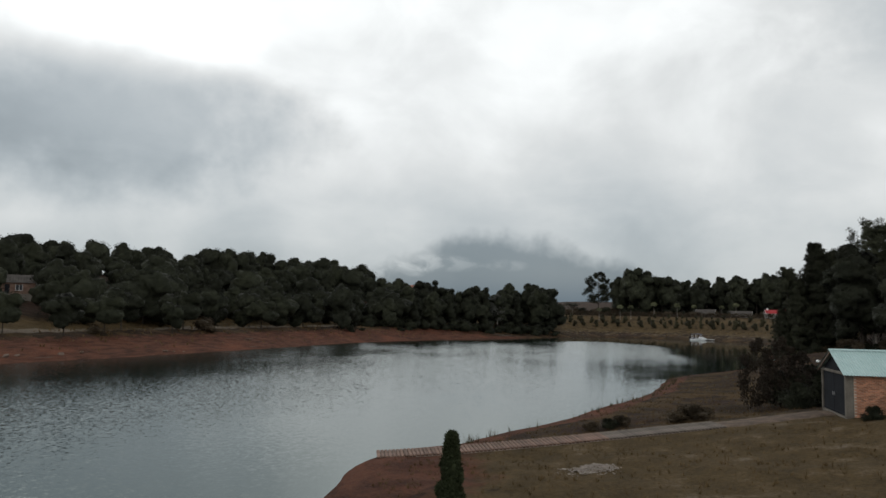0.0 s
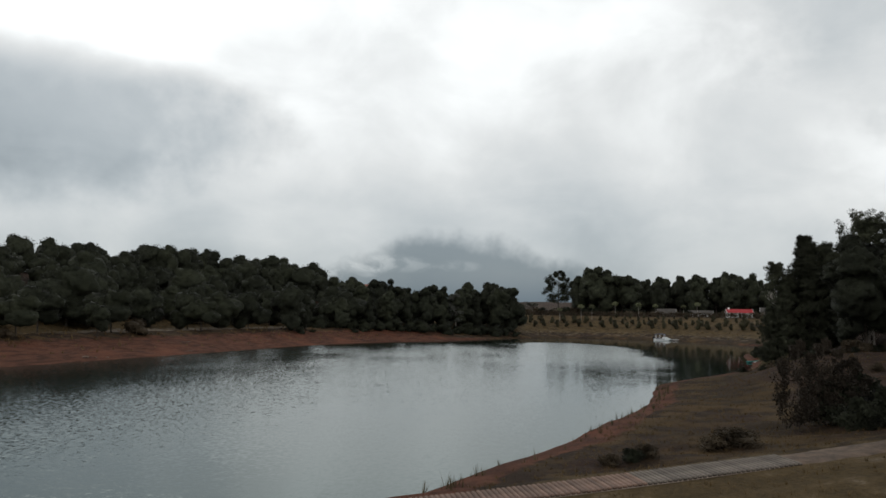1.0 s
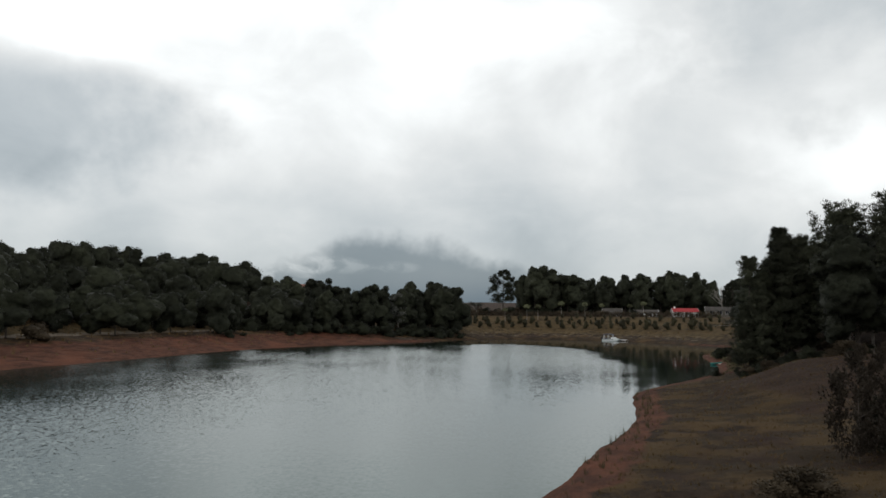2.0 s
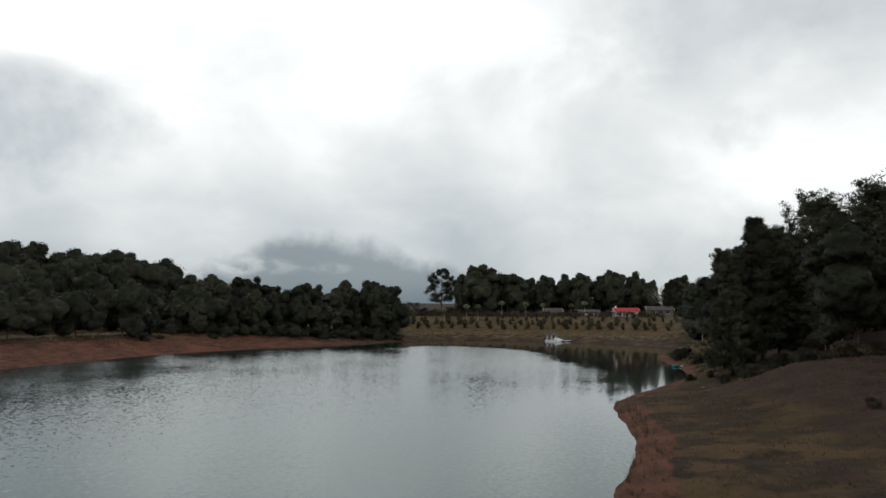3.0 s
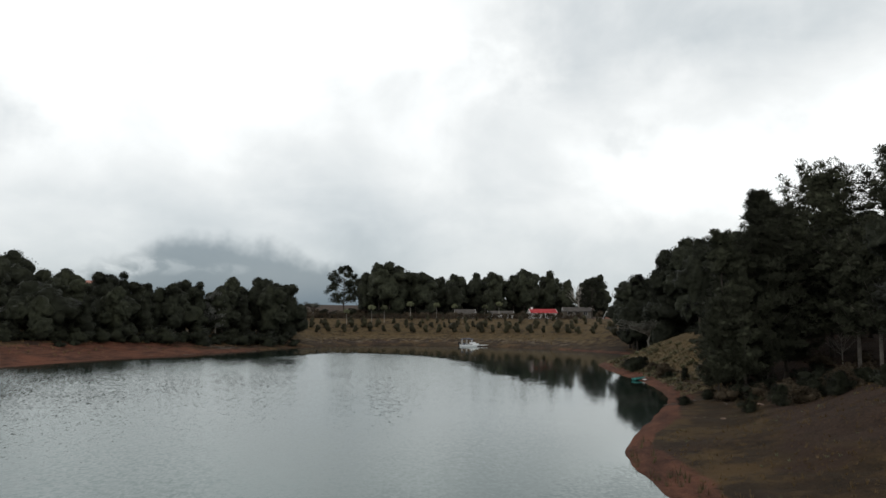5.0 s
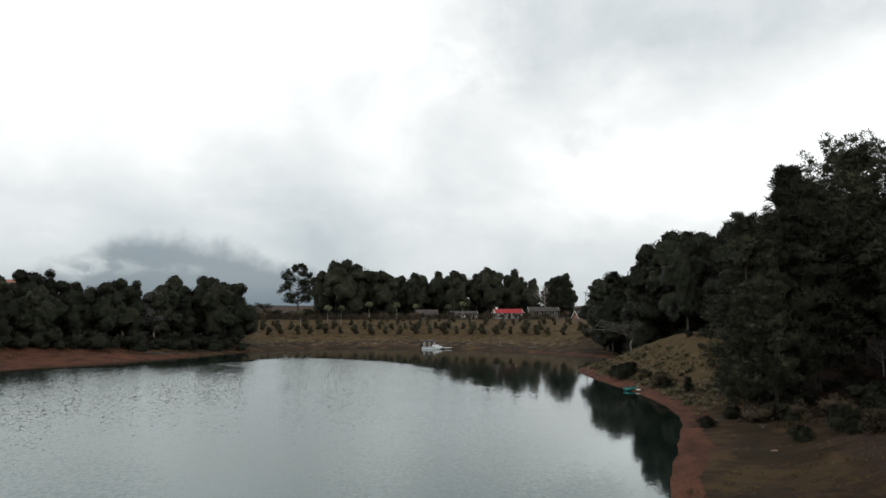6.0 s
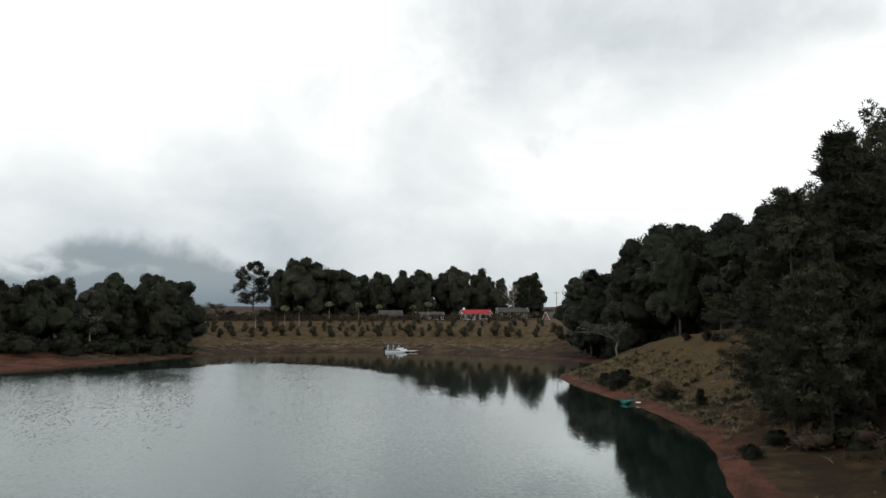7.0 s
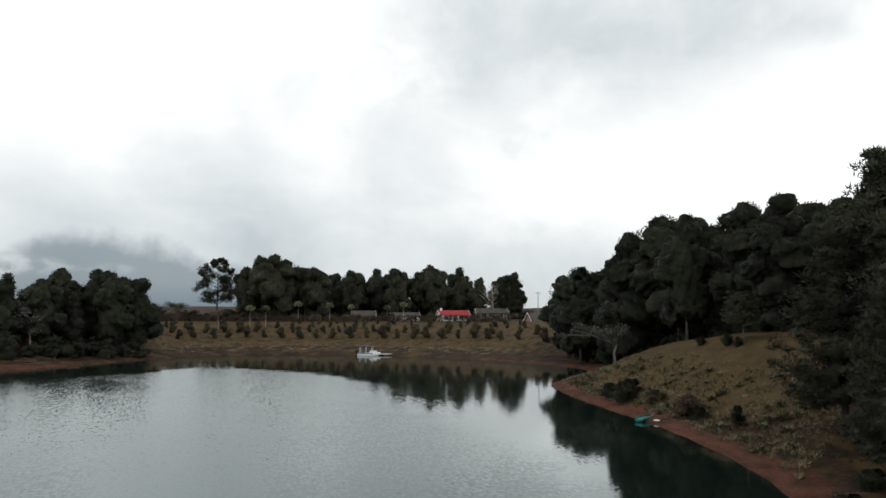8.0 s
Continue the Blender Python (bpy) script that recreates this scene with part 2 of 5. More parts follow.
M_GLASS = rough_stuff("window_glass", (0.02, 0.022, 0.025), (0.03, 0.033, 0.036), 0.08, 2.0, 8, 0.02, 0.002, 0.1)


def ground_material():
    mat, n, b = material("bank_ground")
    p = n.node("ShaderNodeTexCoord").outputs["Object"]
    cover = n.node("ShaderNodeAttribute", attribute_name="cover").outputs
    cov = n.node("ShaderNodeSeparateColor", (cover["Color"],)).outputs
    big, mid, fine = n.noise(p, 0.07, 5.0), n.noise(p, 0.55, 6.0, 0.65), n.noise(p, 5.0, 6.0, 0.7)
    grit = n.noise(p, 26.0, 4.0, 0.7)
    flat = n.v("MULTIPLY", p, (0.35, 0.35, 4.0))
    strata = n.noise(flat, 1.0, 5.0, 0.6)
    grass = n.mix(n.ramp(n.m("ADD", n.m("MULTIPLY", mid, 0.55), n.m("MULTIPLY", fine, 0.45)), 0.36, 0.66), (0.0120, 0.0068, 0.0036), (0.043, 0.0245, 0.0115))
    grass = n.mix(n.ramp(n.m("ADD", n.m("MULTIPLY", n.noise(p, 0.2, 5.0, 0.6), 0.7), n.m("MULTIPLY", mid, 0.3)), 0.47, 0.58, 0, 0.85), grass, n.mix(fine, (0.044, 0.0260, 0.0100), (0.110, 0.0650, 0.0250)))
    grass = n.mix(n.ramp(big, 0.42, 0.62, 0, 0.4), grass, (0.0360, 0.0240, 0.0105))
    soil = n.mix(n.ramp(n.m("ADD", n.m("MULTIPLY", strata, 0.6), n.m("MULTIPLY", fine, 0.4)), 0.35, 0.65), (0.033, 0.0130, 0.0078), (0.116, 0.046, 0.0265))
    soil = n.mix(n.ramp(n.m("ADD", n.m("MULTIPLY", n.noise(p, 0.09, 4.0), 0.75), n.m("MULTIPLY", fine, 0.25)), 0.5, 0.66, 0, 0.55), soil, (0.155, 0.054, 0.029))
    grass = n.mix(n.ramp(n.m("ADD", n.m("MULTIPLY", n.noise(n.v("ADD", p, (37.0, 11.0, 0.0)), 0.16, 5.0, 0.6), 0.75), n.m("MULTIPLY", fine, 0.25)), 0.52, 0.63, 0, 0.7), grass, n.mix(fine, (0.0185, 0.0092, 0.0068), (0.043, 0.0215, 0.0150)))
    lawn = n.mix(n.ramp(n.m("ADD", n.m("MULTIPLY", mid, 0.5), n.m("MULTIPLY", fine, 0.5)), 0.35, 0.68), (0.045, 0.0305, 0.0130), (0.106, 0.0695, 0.0300))
    litter = n.mix(n.ramp(n.m("ADD", n.m("MULTIPLY", mid, 0.4), n.m("MULTIPLY", fine, 0.6)), 0.35, 0.65), (0.017, 0.0098, 0.0066), (0.050, 0.029, 0.019))
    edge = n.m("MULTIPLY", n.m("SUBTRACT", mid, 0.5), 1.1)
    col = n.mix(n.ramp(n.m("ADD", cov[1], edge), 0.35, 0.65), grass, lawn)
    col = n.mix(n.ramp(n.m("ADD", cov[2], edge), 0.35, 0.65), col, litter)
    col = n.mix(n.ramp(n.m("ADD", cov[0], edge), 0.35, 0.65), col, soil)
    col = n.mix(n.ramp(n.m("ADD", cover["Alpha"], edge), 0.4, 0.7), col, n.mix(n.ramp(fine, 0.35, 0.65), (0.085, 0.066, 0.048), (0.21, 0.17, 0.13)))
    col = n.mix(n.ramp(grit, 0.62, 0.75, 0, 0.3), col, (0.20, 0.15, 0.105))
    link(n, col, b.inputs["Base Color"])
    b.inputs["Roughness"].default_value = 0.95
    b.inputs["Specular IOR Level"].default_value = 0.15
    bump(n, b, n.m("ADD", n.m("MULTIPLY", fine, 0.7), n.m("MULTIPLY", mid, 0.6)), 0.9, 0.25)
    return mat


def water_material():
    mat, n, b = material("lake_water")
    p = n.node("ShaderNodeTexCoord").outputs["Object"]
    turned = n.node("ShaderNodeVectorRotate", {"Vector": p, "Angle": radians(15)}, rotation_type="Z_AXIS").outputs[0]
    long_ = n.v("SUBTRACT", n.noise(n.v("MULTIPLY", turned, (5.2, 2.8, 1.0)), 1.0, 4.0, 0.62, 0.4, "Color"), (0.5, 0.5, 0.5))
    fine = n.v("SUBTRACT", n.noise(n.v("MULTIPLY", turned, (1.2, 4.0, 1.0)), 2.2, 3.0, 0.6, 0.3, "Color"), (0.5, 0.5, 0.5))
    pos = n.node("ShaderNodeSeparateXYZ", (p,)).outputs
    edge = n.node("ShaderNodeAttribute", attribute_name="still").outputs["Fac"]
    edge = n.m("ADD", edge, n.m("MULTIPLY", n.m("SUBTRACT", n.noise(p, 0.16, 4.0, 0.6), 0.5), 9.0))
    gust = n.ramp(n.noise(n.v("MULTIPLY", p, (1.0, 0.5, 1.0)), 0.03, 4.0, 0.55), 0.36, 0.6, 0.55, 1.0)
    gust = n.m("MULTIPLY", gust, n.ramp(edge, -3.0, 5.0, 0.21, 1.0))
    lee = n.m("ADD", n.m("MULTIPLY", n.m("SUBTRACT", pos[0], 30.0), -0.853), n.m("MULTIPLY", n.m("SUBTRACT", pos[1], 98.0), 0.52))
    gust = n.m("MULTIPLY", gust, n.ramp(n.m("ADD", lee, n.m("MULTIPLY", n.noise(p, 0.06, 3.0), 14.0)), 4.0, 44.0, 0.35, 1.0))

    def scaled(v, k):
        q = n.v("SCALE", v)
        link(n, k, q.node.inputs["Scale"])
        return q
    swell = n.v("SUBTRACT", n.noise(n.v("MULTIPLY", turned, (8.0, 1.7, 1.0)), 1.0, 3.0, 0.6, 0.3, "Color"), (0.5, 0.5, 0.5))
    swell = scaled(swell, n.m("MULTIPLY", gust, n.ramp(pos[1], 90.0, 190.0, 0.0, 0.36)))
    tilt = n.v("ADD", swell, n.v("ADD", scaled(long_, n.m("MULTIPLY", gust, 0.42)), scaled(fine, n.m("MULTIPLY", gust, n.ramp(pos[1], 40.0, 120.0, 0.34, 0.15)))))
    side = n.m("MULTIPLY", n.ramp(pos[1], 110.0, 180.0, 0.6, 1.0), n.ramp(pos[0], -45.0, 0.0, 0.65, 1.0))
    tilt = n.v("ADD", tilt, scaled((-0.02, -0.085, 0.0), n.m("MULTIPLY", gust, side)))
    tilt = n.v("ADD", n.v("MULTIPLY", tilt, (1.0, 1.0, 0.0)), (0.0, 0.0, 1.0))
    n.t.links.new(n.v("NORMALIZE", tilt), b.inputs["Normal"])
    b.inputs["Base Color"].default_value = (0.0065, 0.0115, 0.009, 1)
    link(n, n.ramp(gust, 0.08, 1.0, 0.05, 0.125, False), b.inputs["Roughness"])
    b.inputs["IOR"].default_value = 1.52
    b.inputs["Specular Tint"].default_value = (0.22, 1.0, 0.95, 1)
    return mat


M_GROUND, M_WATER = ground_material(), water_material()

# ---- the lie of the land ----
# The waterline, anticlockwise: along the near bank, round the grassy point, the far bank, and back by the wooded side.
SHORE = [(-26, -60), (-16, -10), (-9, 15), (-5.6, 32), (-4.4, 41), (0.2, 45.5), (3.1, 50), (9.2, 58), (13.5, 65.6), (18, 72.5),
         (22.5, 81), (26, 90), (30, 98.8), (36.5, 106.6), (44, 114.5), (53, 125), (60.5, 138.5), (64, 147), (74, 170), (82, 180),
         (93, 186), (101, 198), (104, 213), (103, 226), (100.5, 240), (95.5, 253), (87, 265), (75, 273), (62, 276.5), (50, 271.5), (38, 261),
         (26, 247.5), (14, 235.5), (1, 222), (-11, 206), (-22, 188), (-34, 158), (-43, 137), (-50, 120), (-60, 100), (-75, 70), (-100, 30), (-120, -60)]


def rounded(points, steps=4):
    pts, res = np.array(points, float), []
    k = len(pts)
    for i in range(k):
        p0, p1, p2, p3 = pts[i - 1], pts[i], pts[(i + 1) % k], pts[(i + 2) % k]
        for s in range(steps):
            u = s / steps
            res.append(0.5 * (2 * p1 + (p2 - p0) * u + (2 * p0 - 5 * p1 + 4 * p2 - p3) * u ** 2 + (3 * p1 - p0 - 3 * p2 + p3) * u ** 3))
    return np.array(res)


LINE = rounded(SHORE)
# The edge of the still water in the lee of the far bank and of the wooded side, closed round behind the banks.
STILL = [(-26, 196), (-12, 208), (2, 217), (14, 219.5), (24, 219), (36, 226), (45, 229), (53, 226), (58.5, 211), (58.5, 195), (55.5, 178), (50.5, 161),
         (49, 146), (45.5, 132), (40.5, 121), (36, 112.5), (31, 103), (29, 97), (60, 90), (140, 150), (150, 300), (0, 300), (-40, 200)]
LEE = rounded(STILL)


def ripple(x, y, s, seed=0.0):
    """Cheap smooth noise from crossed sines, -1 to 1."""
    return (np.sin(x * s + 1.3 * np.sin(y * s * 0.7 + seed) + seed) * np.cos(y * s * 1.13 + 1.1 * np.sin(x * s * 0.61 - seed)) * 0.6
            + 0.4 * np.sin((x + y) * s * 1.9 + seed * 2.1 + np.sin((x - y) * s * 1.3)))


def ring_distance(x, y, ring):
    """Metres from a closed line, minus inside it."""
    best, inside = np.full(x.shape, 1e18), np.zeros(x.shape, bool)
    for (ax, ay), (bx, by) in zip(ring, np.roll(ring, -1, 0)):
        dx, dy = bx - ax, by - ay
        u = np.clip(((x - ax) * dx + (y - ay) * dy) / (dx * dx + dy * dy + 1e-12), 0, 1)
        best = np.minimum(best, (x - ax - u * dx) ** 2 + (y - ay - u * dy) ** 2)
        if dy != 0:
            inside ^= ((ay > y) != (by > y)) & (x < dx * (y - ay) / dy + ax)
    return np.sqrt(best) * np.where(inside, -1, 1)


def shore_distance(x, y):
    """Metres from the waterline, minus out in the lake."""
    x, y = np.atleast_1d(np.asarray(x, float)), np.atleast_1d(np.asarray(y, float))
    dist = ring_distance(x, y, LINE)
    return dist + 0.14 * ripple(x, y, 0.4, 1.0) + 0.03 * ripple(x, y, 1.1, 2.0)


def smooth(v, a, b):
    u = np.clip((v - a) / (b - a), 0, 1)
    return u * u * (3 - 2 * u)


def bell(x, y, cx, cy, rx, ry):
    return np.exp(-((x - cx) / rx) ** 2 - ((y - cy) / ry) ** 2)


RAMP_X, RAMP_Y, RAMP_LONG = 0.9947, 0.1033, 26.1


def ramp_height(s):
    """Height of the ramp's bed, s metres up from its foot."""
    return 0.12 + 2.45 * (np.clip(s, 0, RAMP_LONG) / RAMP_LONG) ** 1.25


def land(x, y):
    """Height of the ground, the distance from the water, and weights of the sides."""
    x, y = np.atleast_1d(np.asarray(x, float)), np.atleast_1d(np.asarray(y, float))
    dist = shore_distance(x, y)
    left = smooth(-x - y * 0.0, -35, 5) * smooth(y, 30, 90)
    far = smooth(y, 205, 240) * (1 - left)
    near = np.clip(1 - left - far, 0, 1)
    dd = np.maximum(dist, 0)
    z_near = 0.35 * (1 - np.exp(-dd / 1.2)) + 2.2 * smooth(dd, 2, 34) + 1.2 * smooth(dd, 30, 90)
    z_left = 0.6 * (1 - np.exp(-dd / 1.5)) + 2.9 * smooth(dd, 0, 18) + (16.5 - 3.5 * smooth(-x, 60, 110) - 6 * smooth(x, -50, -5)) * smooth(dd, 22, 85) + 4 * smooth(dd, 80, 200)
    z_far = 0.4 * (1 - np.exp(-dd / 1.5)) + 7.5 * smooth(dd, -4, 41) + 1.0 * smooth(dd, 40, 120)
    z = near * z_near + left * z_left + far * z_far
    z += 5.4 * bell(x, y, 84, 146, 22, 42) * smooth(dd, -1, 15) * near
    z += 1.25 * bell(x, y, 28, 42, 12, 9)
    z += 2.6 * bell(x, y, 48, 92, 16, 16) * smooth(dd, 3, 16)
    z += (0.16 * ripple(x, y, 0.45, 3.0) + 0.07 * ripple(x, y, 1.7, 4.0)) * smooth(dd, 0.5, 6)
    r = np.hypot(x - 30, y - 120)
    z += smooth(r, 350, 1200) * (10 + 14 * ripple(x, y, 0.0042, 0.7)) + smooth(r, 900, 2600) * (22 + 26 * ripple(x, y, 0.0016, 2.2))
    s, w = (x + 3.9) * RAMP_X + (y - 41.5) * RAMP_Y, (y - 41.5) * RAMP_X - (x + 3.9) * RAMP_Y
    bed = smooth(-np.abs(w), -3.4, -1.5) * smooth(s, 0.5, 2.5) * smooth(-s, -28, -26)
    z = z * (1 - bed) + bed * ramp_height(s)
    under = np.minimum(dist, 0)
    z = np.where(dist > 0, z, np.maximum(under * 0.22, -4.0))
    return z, dist, left, far


def ground_at(x, y):
    return float(land(x, y)[0][0])


def mesh_from(name, verts, faces, mats=(), smooth_shade=False):
    me = bpy.data.meshes.new(name)
    me.from_pydata([tuple(v) for v in verts], [], [tuple(int(i) for i in f) for f in faces])
    for mt in mats:
        me.materials.append(mt)
    if smooth_shade:
        me.shade_smooth()
    return me


def grid_mesh(name, xs, ys, zs, mat):
    nx, ny = len(xs), len(ys)
    gx, gy = np.meshgrid(xs, ys)
    co = np.stack([gx, gy, zs], -1).reshape(-1, 3)
    i = (np.arange(ny - 1)[:, None] * nx + np.arange(nx - 1)[None]).ravel()
    quads = np.stack([i, i + 1, i + nx + 1, i + nx], 1)
    me = bpy.data.meshes.new(name)
    me.vertices.add(len(co))
    me.vertices.foreach_set("co", co.ravel())
    me.loops.add(quads.size)
    me.loops.foreach_set("vertex_index", quads.ravel())
    me.polygons.add(len(quads))
    me.polygons.foreach_set("loop_start", np.arange(0, quads.size, 4))
    me.update(calc_edges=True)
    me.materials.append(mat)
    me.shade_smooth()
    return me


def spaced(lo, hi, step, reach, fine=None):
    """Even steps between lo and hi, ever wider ones out to the reach."""
    out, s = [], step
    v = hi
    while v < reach:
        s *= 1.22
        v += s
        out.append(v)
    low, s, v = [], step, lo
    while v > -reach:
        s *= 1.22
        v -= s
        low.append(v)
    mid = np.arange(lo, hi + step / 2, step)
    if fine:
        mid = np.unique(np.concatenate([mid, np.arange(fine[0], fine[1], step / 2)]))
    return np.array(low[::-1] + list(mid) + out)


xs, ys = spaced(-75, 165, 1.25, 4200, (-10, 80)), spaced(-12, 313, 1.25, 4200, (26, 176))
gx, gy = np.meshgrid(xs, ys)
gz, gd, gl, gf = [a.reshape(gx.shape) for a in land(gx.ravel(), gy.ravel())]
me = grid_mesh("ground", xs, ys, gz, M_GROUND)
lawn = gl * smooth(gd, 15, 22) * (1 - smooth(gd, 32, 40)) * 0.75 + bell(gx, gy, 80, 150, 24, 26) * smooth(gd, 1.5, 7) * 1.3 + gf * smooth(gd, 3, 10) * (1 - smooth(gd, 38, 52)) * 0.6 + smooth(-gy, -50, -42) * smooth(gx, -4, 4) * smooth(gd, 2, 6) * 0.8
litter = gf * smooth(gd, 44, 60) * (1 - 0.35 * smooth(gd, 90, 110)) * 0.9 + smooth(gx, 30, 42) * smooth(gy, 62, 82) * (1 - smooth(gy, 128, 140)) * smooth(gd, 5, 12) + gl * smooth(gd, 34, 44) * 0.9
soil = (1 - smooth(gd, 0.8, 3.0 + 1.5 * ripple(gx, gy, 0.12, 5.0))) * (1 - 0.85 * gf) + gl * (1 - smooth(gd, 8, 18)) * 0.8 + gf * (1 - smooth(gd, 3, 9)) * 0.2
soil += bell(gx, gy, -2, 36, 4.5, 7) * 0.9
sand = gl * smooth(gd, 15, 18.5) * (1 - smooth(gd, 24, 29)) * (0.75 + 0.45 * ripple(gx, gy, 0.07, 3.3)) + gf * smooth(gd, 1, 4) * (1 - smooth(gd, 9, 15)) * 0.42
sand += smooth(-gy, -48, -42) * smooth(gx, -2, 5) * smooth(gd, 2, 6) * 0.36
col = me.color_attributes.new("cover", "FLOAT_COLOR", "POINT")
col.data.foreach_set("color", np.stack([soil, lawn, litter, sand], -1).clip(0, 1).astype(np.float32).ravel())
ground = tagged(new("ground", me), "dry brown grass and red earth banks round the lake", "ground", kind="structure")

wxs = np.concatenate([[-400, -150], np.arange(-60, 131, 2.5), [200, 300]]).astype(float)
wys = np.concatenate([[-200, -60, 0, 40], np.arange(80, 301, 2.5)]).astype(float)
me = grid_mesh("water", wxs, wys, np.zeros((len(wys), len(wxs))), M_WATER)
wx, wy = np.meshgrid(wxs, wys)
still = me.attributes.new("still", "FLOAT", "POINT")
still.data.foreach_set("value", ring_distance(wx.ravel(), wy.ravel(), LEE).astype(np.float32))
water = tagged(new("water", me), "grey-green lake water with small wind ripples", "water", kind="structure")


# ---- plants ----
def part(name, me, parent, label="", matrix=None):
    ob = new(name, me)
    ob.parent = parent
    if matrix is not None:
        ob.matrix_basis = matrix
    if label:
        ob["label"] = label
    return ob


def tube(path, radii, sides=6):
    """Verts and faces of a tapered limb along a path."""
    path = [Vector(p) for p in path]
    vs, fs = [], []
    for i, p in enumerate(path):
        ax = (path[min(i + 1, len(path) - 1)] - path[max(i - 1, 0)]).normalized()
        side = ax.cross(Vector((0.31, 0.95, 0.1))).normalized()
        other = ax.cross(side)
        for k in range(sides):
            a = 2 * math.pi * k / sides
            vs.append(p + (side * math.cos(a) + other * math.sin(a)) * radii[i])
    for i in range(len(path) - 1):
        for k in range(sides):
            a, b = i * sides + k, i * sides + (k + 1) % sides
            fs.append((a, b, b + sides, a + sides))
    fs.append(tuple(range(sides))[::-1])
    fs.append(tuple(range((len(path) - 1) * sides, len(path) * sides)))
    return vs, fs


def joined(pieces):
    vs, fs = [], []
    for v, f in pieces:
        o = len(vs)
        vs += list(v)
        fs += [tuple(i + o for i in q) for q in f]
    return vs, fs


def leaves(rng, centres, radii, count, size, flat=0.8, slim=0.45, rise=0.0, inner=0.5):
    """Many small pointed leaves round each centre, as arrays of triangles."""
    n = len(centres) * count
    c = np.repeat(np.asarray(centres, float), count, 0)
    r = np.repeat(np.asarray(radii, float), count)
    v = rng.normal(size=(n, 3))
    v /= np.linalg.norm(v, axis=1)[:, None]
    pos = c + v * (r * rng.uniform(inner, 1.04, n))[:, None] * np.array([1, 1, flat])
    a = rng.normal(size=(n, 3)) * 0.8 + v * 0.9 + np.array([0, 0, rise])
    a /= np.linalg.norm(a, axis=1)[:, None]
    b = np.cross(a, rng.normal(size=(n, 3)))
    b /= np.linalg.norm(b, axis=1)[:, None] + 1e-9
    s = (size * rng.uniform(0.6, 1.4, n))[:, None]
    tri = np.stack([pos - b * s * slim, pos + b * s * slim, pos + a * s * 1.3], 1)
    return tri.reshape(-1, 3)


def unit_ball(level):
    """Points and triangles of a round lump."""
    bm = bmesh.new()
    bmesh.ops.create_icosphere(bm, subdivisions=level, radius=1)
    co = np.array([v.co[:] for v in bm.verts])
    tri = np.array([[v.index for v in f.verts] for f in bm.faces])
    bm.free()
    return co, tri


BALL = {k: unit_ball(k) for k in (1, 2, 3, 4)}


def leaf_mesh(name, tri, mat, lumps=(), rng=None, level=2):
    """Loose leaves, round lumps (x, y, z, radius, height) of dense foliage where there are any."""
    n = len(tri) // 3
    co, idx = [tri], [np.arange(n * 3)]
    ball, faces = BALL[level]
    at = n * 3
    for x, y, z, r, h in lumps:
        if level == 1:
            k = rng.uniform(0.5, 1.2, (len(ball), 1))
        else:
            k = np.full(len(ball), 0.92)
            for often, deep in ((1.7, 0.17), (4.2, 0.14), (9.0, 0.08))[:level]:
                w = rng.normal(size=(4, 3)) * often
                k += deep * (np.sin(ball @ w[0] + w[3, 0]) * np.sin(ball @ w[1] + w[3, 1]) + 0.7 * np.sin(ball @ w[2] + w[3, 2]))
            k = (k + rng.uniform(-0.05, 0.05, len(ball)))[:, None]
        co.append(ball * k * np.array((r, r, h)) + np.array((x, y, z)))
        idx.append((faces + at).ravel())
        at += len(ball)
    co, idx = np.concatenate(co), np.concatenate(idx)
    me = bpy.data.meshes.new(name)
    me.vertices.add(len(co))
    me.vertices.foreach_set("co", co.astype(np.float32).ravel())
    me.loops.add(len(idx))
    me.loops.foreach_set("vertex_index", idx)
    me.polygons.add(len(idx) // 3)
    me.polygons.foreach_set("loop_start", np.arange(0, len(idx), 3))
    me.update(calc_edges=True)
    me.materials.append(mat)
    if len(lumps):
        me.shade_smooth()
    return me


